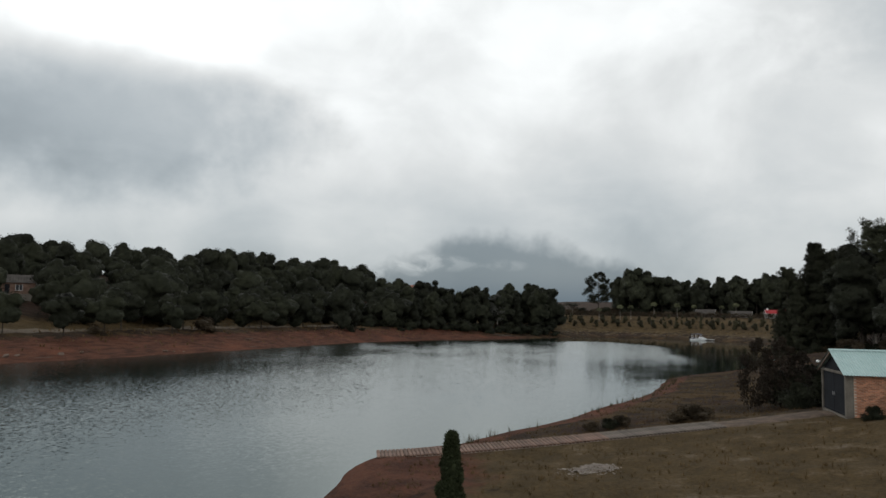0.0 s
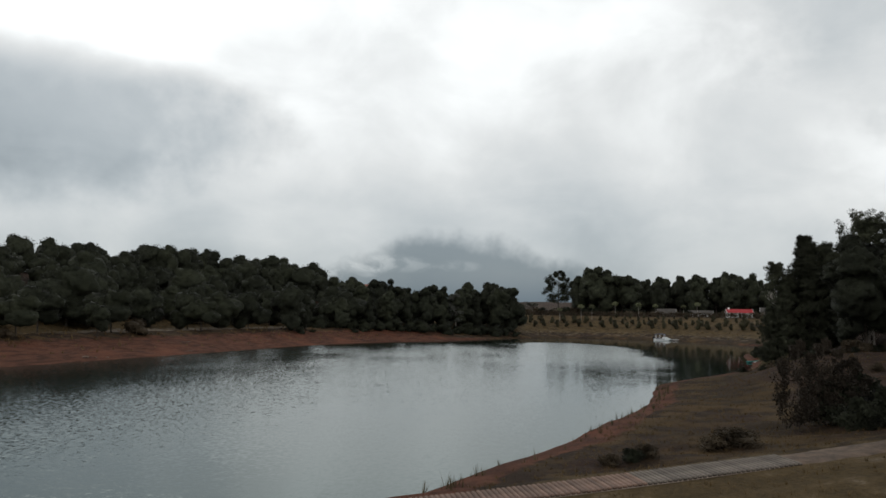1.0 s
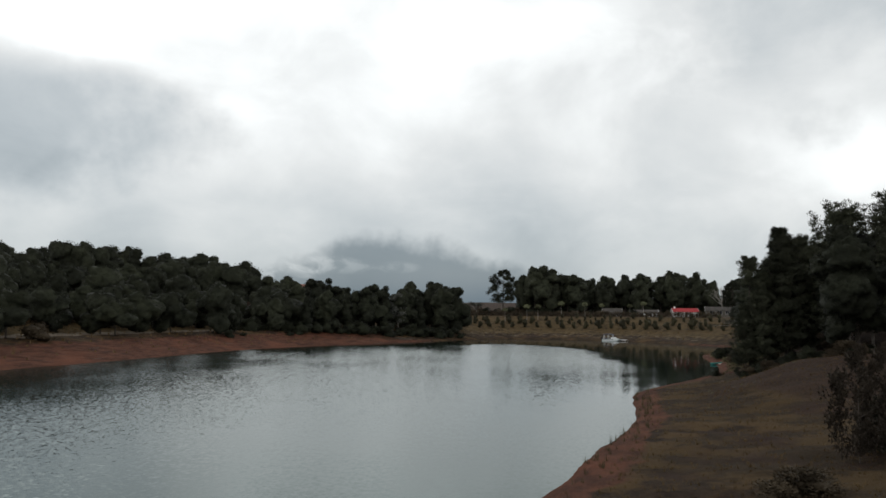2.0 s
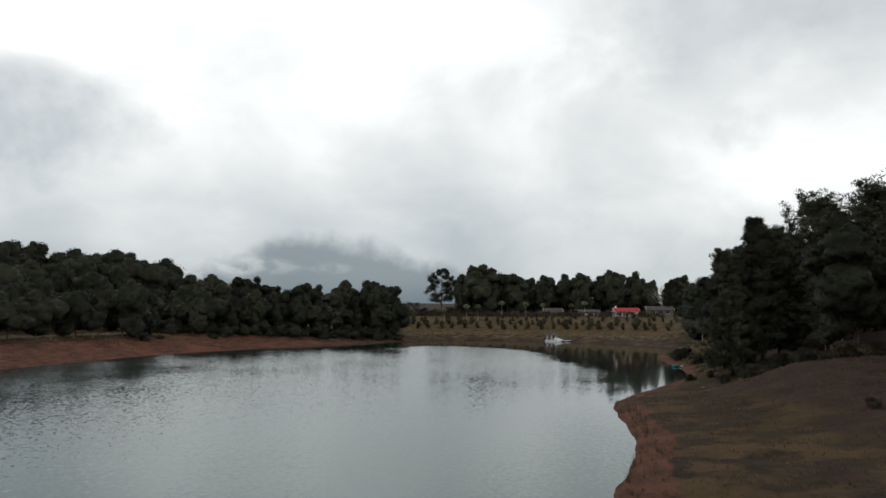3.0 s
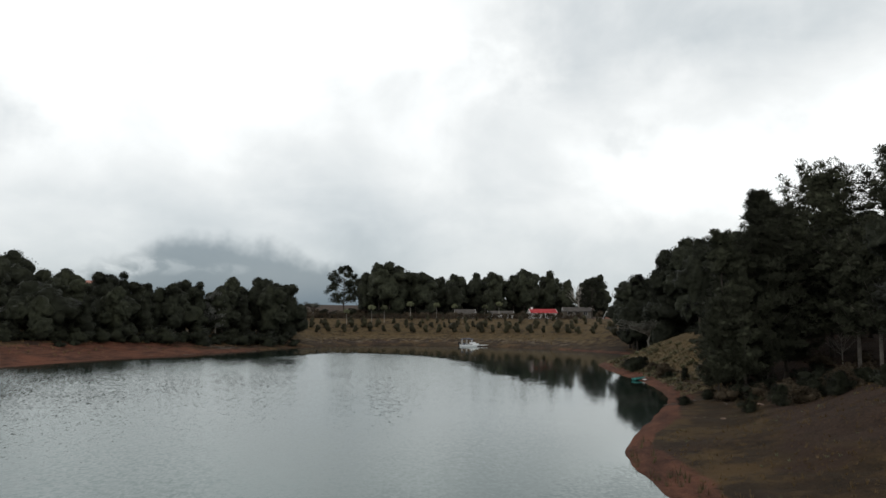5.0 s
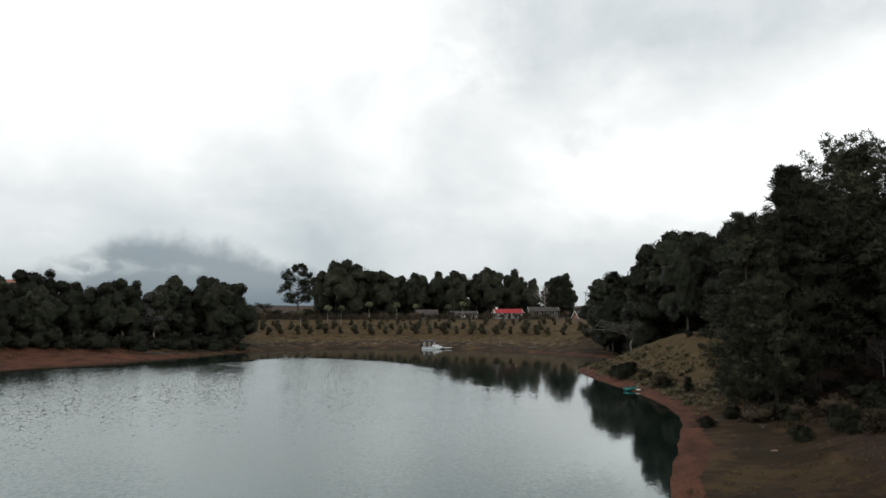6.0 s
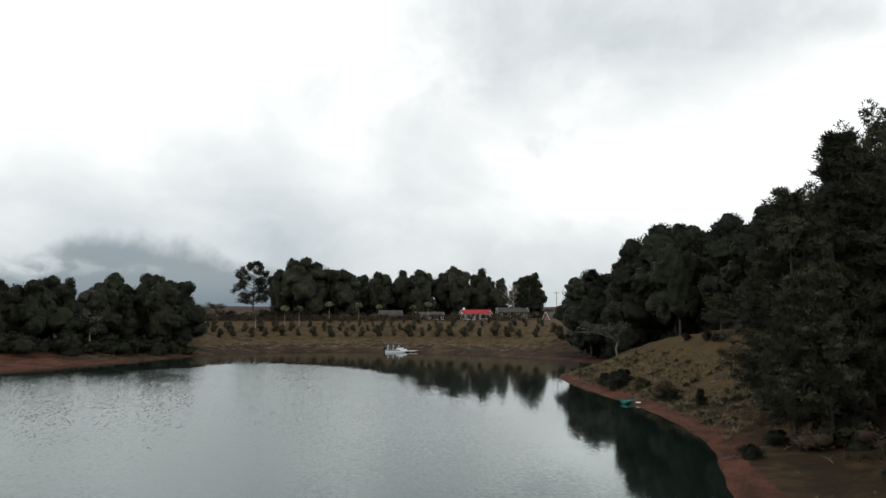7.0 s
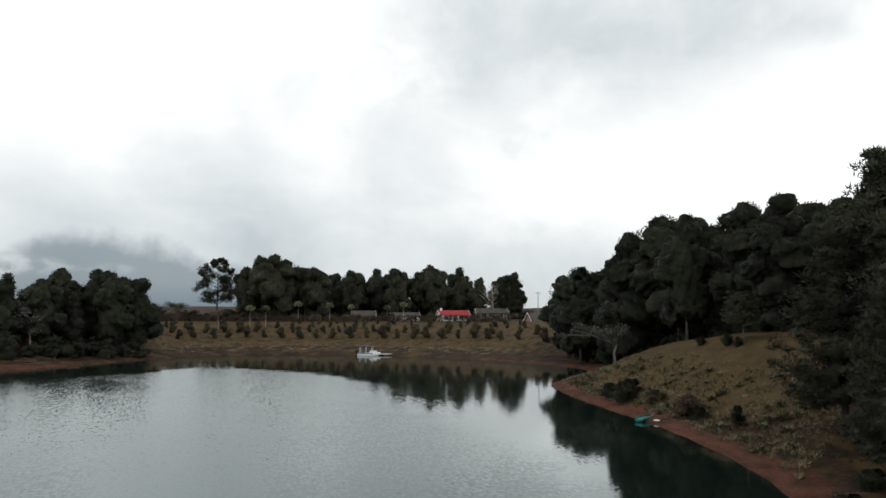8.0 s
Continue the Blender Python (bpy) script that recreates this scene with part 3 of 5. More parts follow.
def make_tree(name, rng, height, spread, bare, shape, lobes, count, size, leaf, bark, label, category="tree", trunk_r=0.014, lobe_r=0.46, core=3, fill=0.88):
    """A tree of a trunk with limbs and a crown of lobes that grow into one another, each fringed with leaves.
    shape(u): the crown's radius, 0 to 1, at u up the crown. core: how finely the dense foliage is modelled; 0 for an open crown of loose clumps."""
    root = new(name)
    base, top = bare * height, height
    lean = rng.uniform(-0.03, 0.03, 2) * height
    spine = [(lean[0] * u * u, lean[1] * u * u, height * 0.93 * u) for u in (0, 0.05, 0.25, 0.5, 0.75, 1)]
    r0 = trunk_r * height
    bits = [tube(spine, [r0 * 1.5, r0 * 1.05, r0 * 0.9, r0 * 0.65, r0 * 0.4, r0 * 0.1], 7)]
    centres, radii, lumps = [], [], []
    for i in range(lobes):
        u = (i + rng.uniform(0.2, 0.8)) / lobes
        lr = lobe_r * spread * rng.uniform(0.72, 1.18) * ((0.35 + 0.65 * shape(u)) if core else 1.0 - 0.45 * u)
        reach = max(0.0, spread * shape(u) - lr * (0.75 if core else 0.6)) * rng.uniform(0.6, 1.1)
        ang = i * 2.399 + rng.uniform(-0.6, 0.6)
        cx, cy = math.cos(ang) * reach + lean[0] * u, math.sin(ang) * reach + lean[1] * u
        z = max(base + lr * 0.5, min(base + (top - base) * u, top - lr * 0.8))
        if core:
            lumps.append((cx, cy, z, lr * fill, lr * fill * 0.95))
            centres.append((cx, cy, z))
            radii.append(lr)
        else:
            for k in range(8):
                v = rng.normal(size=3)
                v /= np.linalg.norm(v)
                q = lr * rng.uniform(0.45, 1.15)
                centres.append((cx + v[0] * q, cy + v[1] * q, z + (v[2] * 0.8 + 0.12) * q * 0.8))
                radii.append(lr * 0.54 * rng.uniform(0.6, 1.3))
        if u < 0.92:
            zb = max(base * 0.7, z - reach * 0.45)
            bits.append(tube([(lean[0] * (zb / height) ** 2, lean[1] * (zb / height) ** 2, zb), (cx * 0.55, cy * 0.55, (zb + z) / 2 + 0.1), (cx, cy, z)],
                             [r0 * 0.38, r0 * 0.24, r0 * 0.08], 5))
    if core:
        lumps.append((lean[0] * 0.5, lean[1] * 0.5, base + (top - base) * 0.46, spread * 0.62 * fill * shape(0.5), (top - base) * 0.42 * fill))
        tri = leaves(rng, centres, radii, count, size, 0.95, 0.42, 0.2, fill - 0.12)
    else:
        tri = leaves(rng, centres, radii, count, size)
    part("trunk", mesh_from(name + "_trunk", *joined(bits), [bark], True), root)
    part("crown", leaf_mesh(name + "_crown", tri, leaf, lumps, rng, core or 1), root)
    return tagged(root, label, category)


def make_pine(name, rng, height, spread, bare, shape, levels, label, bark, leaf, arms=5, tufts=6, count=72, size=0.21, droop=0.18, tuft_r=0.58):
    """A pine with tiers of boughs that sag and lift at the tips, needle tufts along each bough."""
    root = new(name)
    lean = rng.uniform(-0.02, 0.02, 2) * height
    r0 = 0.0125 * height

    def stem(z):
        u = z / height
        return np.array((lean[0] * u * u, lean[1] * u * u, z))
    zs = [0, 0.04, 0.2, 0.4, 0.6, 0.8, 0.97]
    bits = [tube([stem(height * u) for u in zs], [r0 * 1.5, r0 * 1.1, r0, r0 * 0.8, r0 * 0.55, r0 * 0.3, r0 * 0.06], 7)]
    centres, radii, lumps = [], [], []
    turn = 0.0
    for i in range(levels):
        u = (i + rng.uniform(0.15, 0.85)) / levels
        z = height * (bare + (0.985 - bare) * u)
        turn += 0.9
        for k in range(arms):
            a = turn + 6.283 * k / arms + rng.uniform(-0.4, 0.4)
            reach = spread * shape(u) * rng.uniform(0.62, 1.16) + 0.15
            lift = 0.75 * u - droop + rng.uniform(-0.12, 0.12)
            o = stem(z)
            way = np.array((math.cos(a), math.sin(a), 0.0))

            def on(s):
                return o + way * reach * s + np.array((0, 0, reach * (lift * s - droop * 1.3 * math.sin(3.14 * s) + 0.16 * s * s)))
            bits.append(tube([on(0), on(0.5), on(0.97)], [r0 * 0.26 * (1.1 - u), r0 * 0.16 * (1.1 - u), 0.012], 4))
            for j in range(tufts):
                s = 0.28 + 0.74 * (j + rng.uniform(0.2, 0.9)) / tufts
                side = np.array((-way[1], way[0], 0)) * rng.uniform(-0.34, 0.34) * reach * s
                centres.append(on(s) + side + np.array((0, 0, rng.uniform(-0.25, 0.5))))
                radii.append(tuft_r * rng.uniform(0.65, 1.3) * (1.15 - 0.35 * u))
                if j % 2 == 0:
                    lumps.append((*centres[-1], radii[-1] * 0.6, radii[-1] * 0.35))
    for i in range(levels * 6):
        u = rng.uniform(0.55, 0.985)
        a, q = rng.uniform(0, 6.28), spread * shape(u) * rng.uniform(0.3, 0.9)
        centres.append(stem(height * (bare + (1 - bare) * u)) + np.array((math.cos(a) * q, math.sin(a) * q, rng.uniform(-0.3, 0.2))))
        radii.append(tuft_r * rng.uniform(0.7, 1.2) * (1.3 - 0.75 * u) * min(1, 0.35 + 1.8 * shape(u)))
        lumps.append((*centres[-1], radii[-1] * 0.62, radii[-1] * 0.5))
    for i in range(levels * 2):
        u = rng.uniform(0.03, 0.95)
        a, q = rng.uniform(0, 6.28), spread * shape(u) * rng.uniform(0, 0.4)
        centres.append(stem(height * (bare + (1 - bare) * u)) * np.array((1, 1, 0.985)) + np.array((math.cos(a) * q, math.sin(a) * q, 0)))
        radii.append(spread * 0.2 * (1.1 - 0.6 * u) * min(1, 0.1 + 2.2 * shape(u)))
        lumps.append((*centres[-1], radii[-1] * 0.9, radii[-1]))
    part("trunk", mesh_from(name + "_trunk", *joined(bits), [bark], True), root)
    part("crown", leaf_mesh(name + "_crown", leaves(rng, centres, radii, count, size, 0.6, 0.18, 0.5), leaf, lumps, rng, 1), root)
    return tagged(root, label, "tree")


def dome(u):
    return (1 - (2 * u - 0.75) ** 2 / 1.6) ** 0.5 if u > 0.05 else 0.7


def cone(u):
    return 0.1 + 0.9 * (1 - u) ** 0.8 * min(1, u * 6 + 0.3)


def spire(u):
    return 0.02 + 0.98 * (1 - u) ** 0.9 * min(1, u * 6 + 0.3)


def egg(u):
    return max(0.12, math.sin(math.pi * min(1, 0.12 + u * 0.86)) ** 0.7)


def flame(u):
    return max(0.05, (1 - u * 0.92) ** 0.7 * min(1, u * 5 + 0.6))


rng = np.random.default_rng(11)


def planter(kinds):
    """Places trees of some kinds in turn: the first of each is built, those after it are copies."""
    made = {}

    def put(x, y, height, pick=0, widen=1.0, sink=0.1, z=None, group=""):
        key = pick % len(kinds)
        build, h0 = kinds[key]
        turn = rng.uniform(0, 360)
        s = height / h0
        m = pose(x, y, (ground_at(x, y) if z is None else z) - sink, 0, 0, turn) @ Matrix.Diagonal((s * widen, s * widen, s, 1))
        if key not in made:
            made[key] = build()
            made[key].matrix_basis = m
            ob = made[key]
        else:
            src = made[key]
            keep = src.matrix_basis.copy()
            src.scale = (1, 1, 1)
            ob = copy_thing(src, m)
            src.matrix_basis = keep
        if group:
            ob["group"] = group
        return ob
    return put


BIG = "tall dark green pine with a full ragged crown"


def kind(name, seed, h, spread, bare, shape, lobes, count, size, leaf, bark, label, **more):
    return lambda: make_tree(name, np.random.default_rng(seed), h, spread, bare, shape, lobes, count, size, leaf, bark, label, **more), h


def pine(seed, h, spread, bare, shape, levels, label=BIG, bark=None, leaf=None, **more):
    return lambda: make_pine("pine_tree", np.random.default_rng(seed), h, spread, bare, shape, levels, label, bark or M_BARK, leaf or M_NEEDLE, **more), h


near_pines = planter([
    pine(1, 16, 4.7, 0.17, dome, 14, arms=6, tufts=8, tuft_r=0.66),
    pine(2, 16, 4.4, 0.15, egg, 19, arms=5, tufts=7, tuft_r=0.64),
    pine(3, 16, 4.8, 0.2, cone, 15, arms=6, tufts=7, droop=0.24),
    pine(4, 13, 3.9, 0.36, dome, 10, "pine with bare grey lower trunk at the edge of the stand", M_TRUNK, M_NEEDLE, arms=6, tufts=7),
    pine(9, 15, 1.25, 0.76, dome, 5, "slender pine with a small tuft of a crown", arms=4, tufts=4, tuft_r=0.42),
    pine(10, 16, 4.2, 0.18, spire, 18, "tall narrow pine that comes to a point", arms=6, tufts=6, droop=0.2, tuft_r=0.46)])
pines = planter([
    kind("pine_tree", 5, 16, 4.8, 0.16, dome, 9, 640, 0.17, M_PINE, M_BARK, BIG, lobe_r=0.56, core=4),
    kind("pine_tree", 6, 16, 4.4, 0.08, egg, 9, 640, 0.17, M_PINE, M_BARK, BIG, lobe_r=0.56, core=4),
    kind("pine_tree", 7, 16, 4.2, 0.05, cone, 9, 420, 0.2, M_PINE, M_BARK, BIG, lobe_r=0.62, core=4),
    kind("pine_tree", 8, 16, 5.2, 0.25, dome, 9, 640, 0.17, M_PINE, M_BARK, BIG, lobe_r=0.56, core=4)])
WOOD = "dark green pine in the wood across the lake"
ROUND = "round-crowned dark broadleaf tree in the wood across the lake"
woods = planter([
    kind("pine_tree", 21, 9, 4.4, 0.1, dome, 5, 240, 0.21, M_PINE, M_BARK, WOOD, lobe_r=0.66, core=3),
    kind("pine_tree", 22, 9, 3.8, 0.08, dome, 5, 240, 0.21, M_PINE, M_BARK, WOOD, lobe_r=0.66, core=3),
    kind("pine_tree", 23, 9, 2.4, 0.06, cone, 6, 120, 0.22, M_PINE, M_BARK, WOOD, lobe_r=0.8, core=3),
    kind("broadleaf_tree", 24, 9, 4.6, 0.14, dome, 5, 240, 0.21, M_BROAD, M_BARK, ROUND, lobe_r=0.66, core=3),
    kind("broadleaf_tree", 25, 9, 4.2, 0.1, egg, 5, 240, 0.21, M_BROAD, M_BARK, ROUND, lobe_r=0.66, core=3)])
verge = planter([
    kind("pine_tree", 29, 8, 3.6, 0.3, dome, 5, 260, 0.2, M_PINE, M_BARK, WOOD, lobe_r=0.6, core=3),
    kind("broadleaf_tree", 30, 8, 3.9, 0.34, dome, 5, 260, 0.2, M_BROAD, M_BARK, ROUND, lobe_r=0.58, core=3)])
fringe = planter([
    kind("pine_tree", 26, 13, 4.4, 0.1, dome, 7, 620, 0.17, M_PINE, M_BARK, WOOD, lobe_r=0.58, core=4),
    kind("broadleaf_tree", 27, 13, 4.2, 0.12, egg, 7, 620, 0.17, M_BROAD, M_BARK, ROUND, lobe_r=0.58, core=4),
    kind("pine_tree", 28, 13, 2.9, 0.06, cone, 7, 300, 0.2, M_PINE, M_BARK, WOOD, lobe_r=0.75, core=3)])
BELT = "tall dark umbrella-crowned tree of the belt behind the orchard"
belt = planter([
    kind("broadleaf_tree", 31, 18, 5.8, 0.2, dome, 8, 340, 0.22, M_BROAD, M_BARK, BELT, lobe_r=0.54, core=3),
    kind("broadleaf_tree", 32, 18, 5.2, 0.14, egg, 8, 340, 0.22, M_BROAD, M_BARK, BELT, lobe_r=0.54, core=3),
    kind("broadleaf_tree", 33, 18, 6.2, 0.26, dome, 8, 340, 0.22, M_BROAD, M_BARK, BELT, lobe_r=0.54, core=3)])
lone = planter([kind("gum_tree", 36, 19, 5.9, 0.3, dome, 34, 58, 0.27, M_BROAD, M_BARK, "lone tall gum tree with an open gappy crown", lobe_r=0.34, core=0)])
shrubs = planter([
    kind("shrub", 41, 2.2, 1.5, 0.0, dome, 6, 620, 0.12, M_BROAD, M_BARK, "dark evergreen shrub on the grassy bank", category="shrub", trunk_r=0.012, lobe_r=0.52, core=2, fill=0.5),
    kind("shrub", 42, 2.2, 1.7, 0.0, egg, 6, 620, 0.12, M_SHRUB, M_BARK, "brown leafy shrub on the grassy bank", category="shrub", trunk_r=0.012, lobe_r=0.52, core=2, fill=0.5)])
brown_bush = planter([kind("bush", 45, 5, 2.1, 0.1, egg, 16, 42, 0.13, M_BRUSH, M_BARK, "tall twiggy dark brown bush behind the boathouse", category="bush", lobe_r=0.42, trunk_r=0.012, core=0)])
thicket = planter([
    kind("shrub", 43, 2.6, 2.2, 0.0, dome, 4, 120, 0.22, M_SHRUB, M_BARK, "low brown brush at the feet of the trees", category="shrub", trunk_r=0.012, lobe_r=0.58, core=2, fill=0.8),
    kind("shrub", 44, 2.6, 2.0, 0.0, egg, 4, 120, 0.22, M_BROAD, M_BARK, "low dark brush at the feet of the trees", category="shrub", trunk_r=0.012, lobe_r=0.58, core=2, fill=0.8)])
orchard = planter([
    kind("orchard_bush", 51, 2.3, 1.1, 0.03, egg, 3, 130, 0.12, M_ORCH, M_BARK, "rounded orchard bush on the grassy slope", category="bush", trunk_r=0.03, lobe_r=0.74, core=2, fill=0.94),
    kind("orchard_bush", 52, 2.3, 1.0, 0.03, dome, 3, 130, 0.12, M_ORCH, M_BARK, "rounded orchard bush on the grassy slope", category="bush", trunk_r=0.03, lobe_r=0.74, core=2, fill=0.94)])
cypress = planter([kind("cypress", 61, 2.5, 0.56, 0.0, flame, 12, 1000, 0.075, M_CYP, M_BARK, "small narrow green cypress on the red earth bank", category="tree", trunk_r=0.012, lobe_r=0.75, core=3)])
silver = planter([kind("pale_tree", 71, 9, 2.6, 0.2, egg, 14, 34, 0.22, M_GREY, M_PBARK, "pale silvery tree at the edge of the dark wood", core=0)])
tuft = planter([kind("cabbage_tree", 81, 5.2, 0.95, 0.8, dome, 7, 18, 0.24, M_PALE, M_PBARK, "thin pale-trunked cabbage tree with a small tufted crown", lobe_r=0.5, trunk_r=0.014, core=0)])


# ---- the trees in their places ----
# the stand on the near side, by the grassy point
NEAR = ((54, 118, 15.4, 1.0, 4), (58.6, 117, 18.7, 1.2, 5), (55.2, 116.6, 13.4, 0.86, 2), (53.2, 117.8, 9.0, 0.9, 2), (62, 118.5, 16.5, 0.95, 1), (61.5, 125.5, 12, 1.25, 2), (70.2, 120.4, 19.4, 0.86, 0), (64.3, 112.2, 12.5, 1.1, 3), (74, 113, 19.6, 1.15, 0), (79, 123, 12.5, 1.3, 1), (68, 99, 19.5, 1.1, 0),
        (70, 125, 15, 1.0, 2), (72, 128, 13.8, 1.0, 1), (65.6, 109.6, 13, 1.1, 3), (62.6, 108.6, 12, 1.0, 3), (79.4, 147.4, 4.6, 1.3, 3))
for x, y, h, w, k in NEAR:
    near_pines(x, y, h, k, w, group="trees of the near stand")
for i, (x, y, h, w) in enumerate((
        (83, 131, 14.5, 1.0),
        (91, 132, 15, 1.1), (98, 142, 15.5, 1.1), (92.5, 157, 15.6, 1.1), (90.5, 165, 16, 0.9), (97.5, 173, 19.5, 1.1), (97, 181, 19.5, 1.0), (104, 160, 20, 1.1), (108, 178, 21, 1.1),
        (103, 190, 18.5, 1.0), (110, 200, 18, 1.0), (111, 213, 16.5, 1.0), (117, 221, 14.5, 1.0), (117, 212, 16.5, 1.0), (124, 216, 16.5, 1.0), (118, 190, 20, 1.1), (120, 208, 19, 1.1), (129, 222, 16, 1.1), (54, 97, 14, 1.1), (57, 87, 15, 1.1), (50, 81, 11, 1.1),
        (109, 206.5, 17.5, 1.2), (112, 216, 15.5, 1.2), (86, 148, 12.2, 1.0), (106, 196, 12, 1.1), (101, 166, 18.5, 1.25), (96, 150, 14.8, 1.25), (106, 186, 19, 1.2), (113, 192, 19, 1.2), (100, 153, 16, 1.2), (90, 142, 13, 1.15), (107, 206, 15, 1.1))):
    pines(x, y, h, (0, 1, 3)[i % 3], w, group="trees of the near stand")
for i in range(46):
    x, y = (56 + rng.uniform(0, 16), 102 + rng.uniform(0, 24)) if i < 22 else (84 + rng.uniform(0, 26), 150 + rng.uniform(0, 80))
    dist = float(shore_distance(x, y)[0])
    if dist > 7:
        thicket(x, y, rng.uniform(0.8, 1.6), i, 1.3, group="brush under the near stand")

for i in range(26):
    u = i / 25
    thicket(52.5 + 14 * u + rng.uniform(-1, 1), 114.5 - 11 * u + rng.uniform(-2, 2), rng.uniform(0.9, 1.9), 0 if i % 3 else 1, 1.25, group="brush under the near stand")
for i in range(30):
    u = i / 29
    thicket(84 + 24 * u + rng.uniform(0, 8), 140 + 60 * u + rng.uniform(-3, 6), rng.uniform(2.5, 4), 1, 1.2, group="brush under the near stand")

# Added brush, standing in for the dark shade at the feet of the wood.
for i in range(34):
    u = i / 33
    x, y = -34 + 74 * u + 2 * math.sin(i * 2.3), 190 + 80 * u + 2 * math.sin(i * 4.1)
    if float(shore_distance(x, y)[0]) < 7:
        x, y = x - 3, y + 4
    if float(shore_distance(x, y)[0]) > 9 and i % 2:
        thicket(x, y, 1.3 + 0.6 * math.sin(i * 1.7), i % 3 != 0, 1.4, group="brush under the far wood")

# the belt behind the orchard
lone(68, 326, 19)
for i in range(44):
    x = 81 + i * 2.35 + rng.uniform(-1, 1)
    u = (x - 81) / 100
    h = 17.5 + 1.8 * math.sin(u * 11 + 0.5) + rng.uniform(-2.2, 2.2)
    belt(x, 346 + rng.uniform(-14, 12), h, i, 0.85 + 0.25 * math.sin(i * 2.7) ** 2, group="trees behind the orchard")
for i in range(34):
    x = 90 + i * 2.8
    thicket(x, 322 + rng.uniform(-6, 14), rng.uniform(2, 3.4), i, 1.3, group="brush under the belt")
for i in range(30):
    thicket(84 + i * 3.4, 352 + rng.uniform(-4, 10), rng.uniform(4.5, 7.5), 1, 1.1, group="brush under the belt")
for i in range(30):
    thicket(34 + i * 1.95, 338 + rng.uniform(-8, 14), rng.uniform(2.0, 3.6), i, 1.6, group="brush under the belt")
for i in range(34):
    thicket(rng.uniform(20, 150), rng.uniform(385, 640), rng.uniform(2.5, 4.5), 1, 1.5, group="bushes in the fields beyond")
lone(150, 293, 13.5, 0, 1.05)["label"] = "gum tree with a round gappy crown beside the cottages"

# the wood on the far left bank
k = 0
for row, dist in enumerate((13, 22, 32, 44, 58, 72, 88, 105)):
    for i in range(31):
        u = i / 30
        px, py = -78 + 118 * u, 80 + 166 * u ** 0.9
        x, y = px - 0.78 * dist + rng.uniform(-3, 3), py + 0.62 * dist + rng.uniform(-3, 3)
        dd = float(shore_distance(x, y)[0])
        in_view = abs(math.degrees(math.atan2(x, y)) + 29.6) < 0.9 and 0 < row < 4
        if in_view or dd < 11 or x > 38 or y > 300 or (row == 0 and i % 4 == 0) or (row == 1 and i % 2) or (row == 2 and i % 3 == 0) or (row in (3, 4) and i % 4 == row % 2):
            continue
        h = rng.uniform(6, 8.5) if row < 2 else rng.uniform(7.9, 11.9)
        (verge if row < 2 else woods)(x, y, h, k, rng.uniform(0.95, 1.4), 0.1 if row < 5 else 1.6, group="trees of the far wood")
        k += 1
        if row < 2 and k % 3 == 0:
            thicket(x + rng.uniform(-4, 4), y + rng.uniform(-4, 4), rng.uniform(1.5, 3), k, 1.4, group="brush under the far wood")
for i, (x, y, h) in enumerate(((39, 264, 15), (33, 260, 14.5), (26, 257, 13), (31, 268, 15), (20, 253, 12.5), (14, 250, 13), (8, 245, 12), (23, 266, 14), (2, 240, 12), (37, 272, 14), (-4, 234, 11), (-9, 227, 11), (-8, 252, 14), (-16, 255, 13.5), (-3, 257, 14.5), (11, 256, 13))):
    fringe(x + 1, y + 9 * (1 if x > 0 else 0.4), h * 1.04, i, 1.0, group="trees of the far wood")
for i in range(15):
    u = i / 14
    fringe(-16 + 55 * u + math.sin(i * 2.1), 250 + 31 * u + 2 * math.sin(i * 3.7), 11.4 + 1.2 * math.sin(i * 1.9), i % 2, 1.2, group="trees of the far wood")
for i in range(34):
    u = i / 33
    thicket(-24 + 63 * u + math.sin(i * 2.9), 222 + 44 * u + 2 * math.sin(i * 4.3), 2.6 + 0.9 * math.sin(i * 1.3), 1, 1.5, group="brush under the far wood")
silver(19.4, 261.0, 11.6)

# the orchard rows, along the far bank
FAR = [(p, q) for p, q in zip(LINE, np.roll(LINE, -1, 0)) if p[1] > 225 and p[0] > 30]


def along_bank(dist, step):
    """Points that follow the far bank at a distance from the water."""
    ring = []
    for p, q in FAR[::-1]:
        e = (q - p) / np.linalg.norm(q - p)
        ring.append((p + q) / 2 + np.array((e[1], -e[0])) * dist)
    res, carry = [], 0.0
    for a, b in zip(ring, ring[1:]):
        n = np.linalg.norm(b - a)
        s = carry
        while s < n:
            res.append(a + (b - a) * s / n)
            s += step
        carry = s - n
    return res


for r, (dist, step, h) in enumerate(((17, 4.4, 2.9), (22.5, 4.4, 2.5), (28, 4.8, 2.0), (33, 5.5, 1.7))):
    for i, (x, y) in enumerate(along_bank(dist, step)):
        if rng.uniform() < (0.06, 0.1, 0.25, 0.4)[r]:
            continue
        orchard(x + rng.uniform(-0.5, 0.5), y + rng.uniform(-0.5, 0.5), h * rng.uniform(0.7, 1.15), i, rng.uniform(0.9, 1.15), 0.05, group="orchard bushes")
for x, y, h in ((72, 303.0, 6.0), (76.3, 303.1, 5.7), (86.6, 306.4, 6.0), (95.7, 305.4, 5.6), (103.3, 307.6, 5.2), (113, 303.2, 5.0), (120.5, 307.6, 5.9), (63.3, 302, 5.0)):
    tuft(x, y, h, group="cabbage trees")
cypress(-0.15, 28.0, 3.25, 0, 0.86)


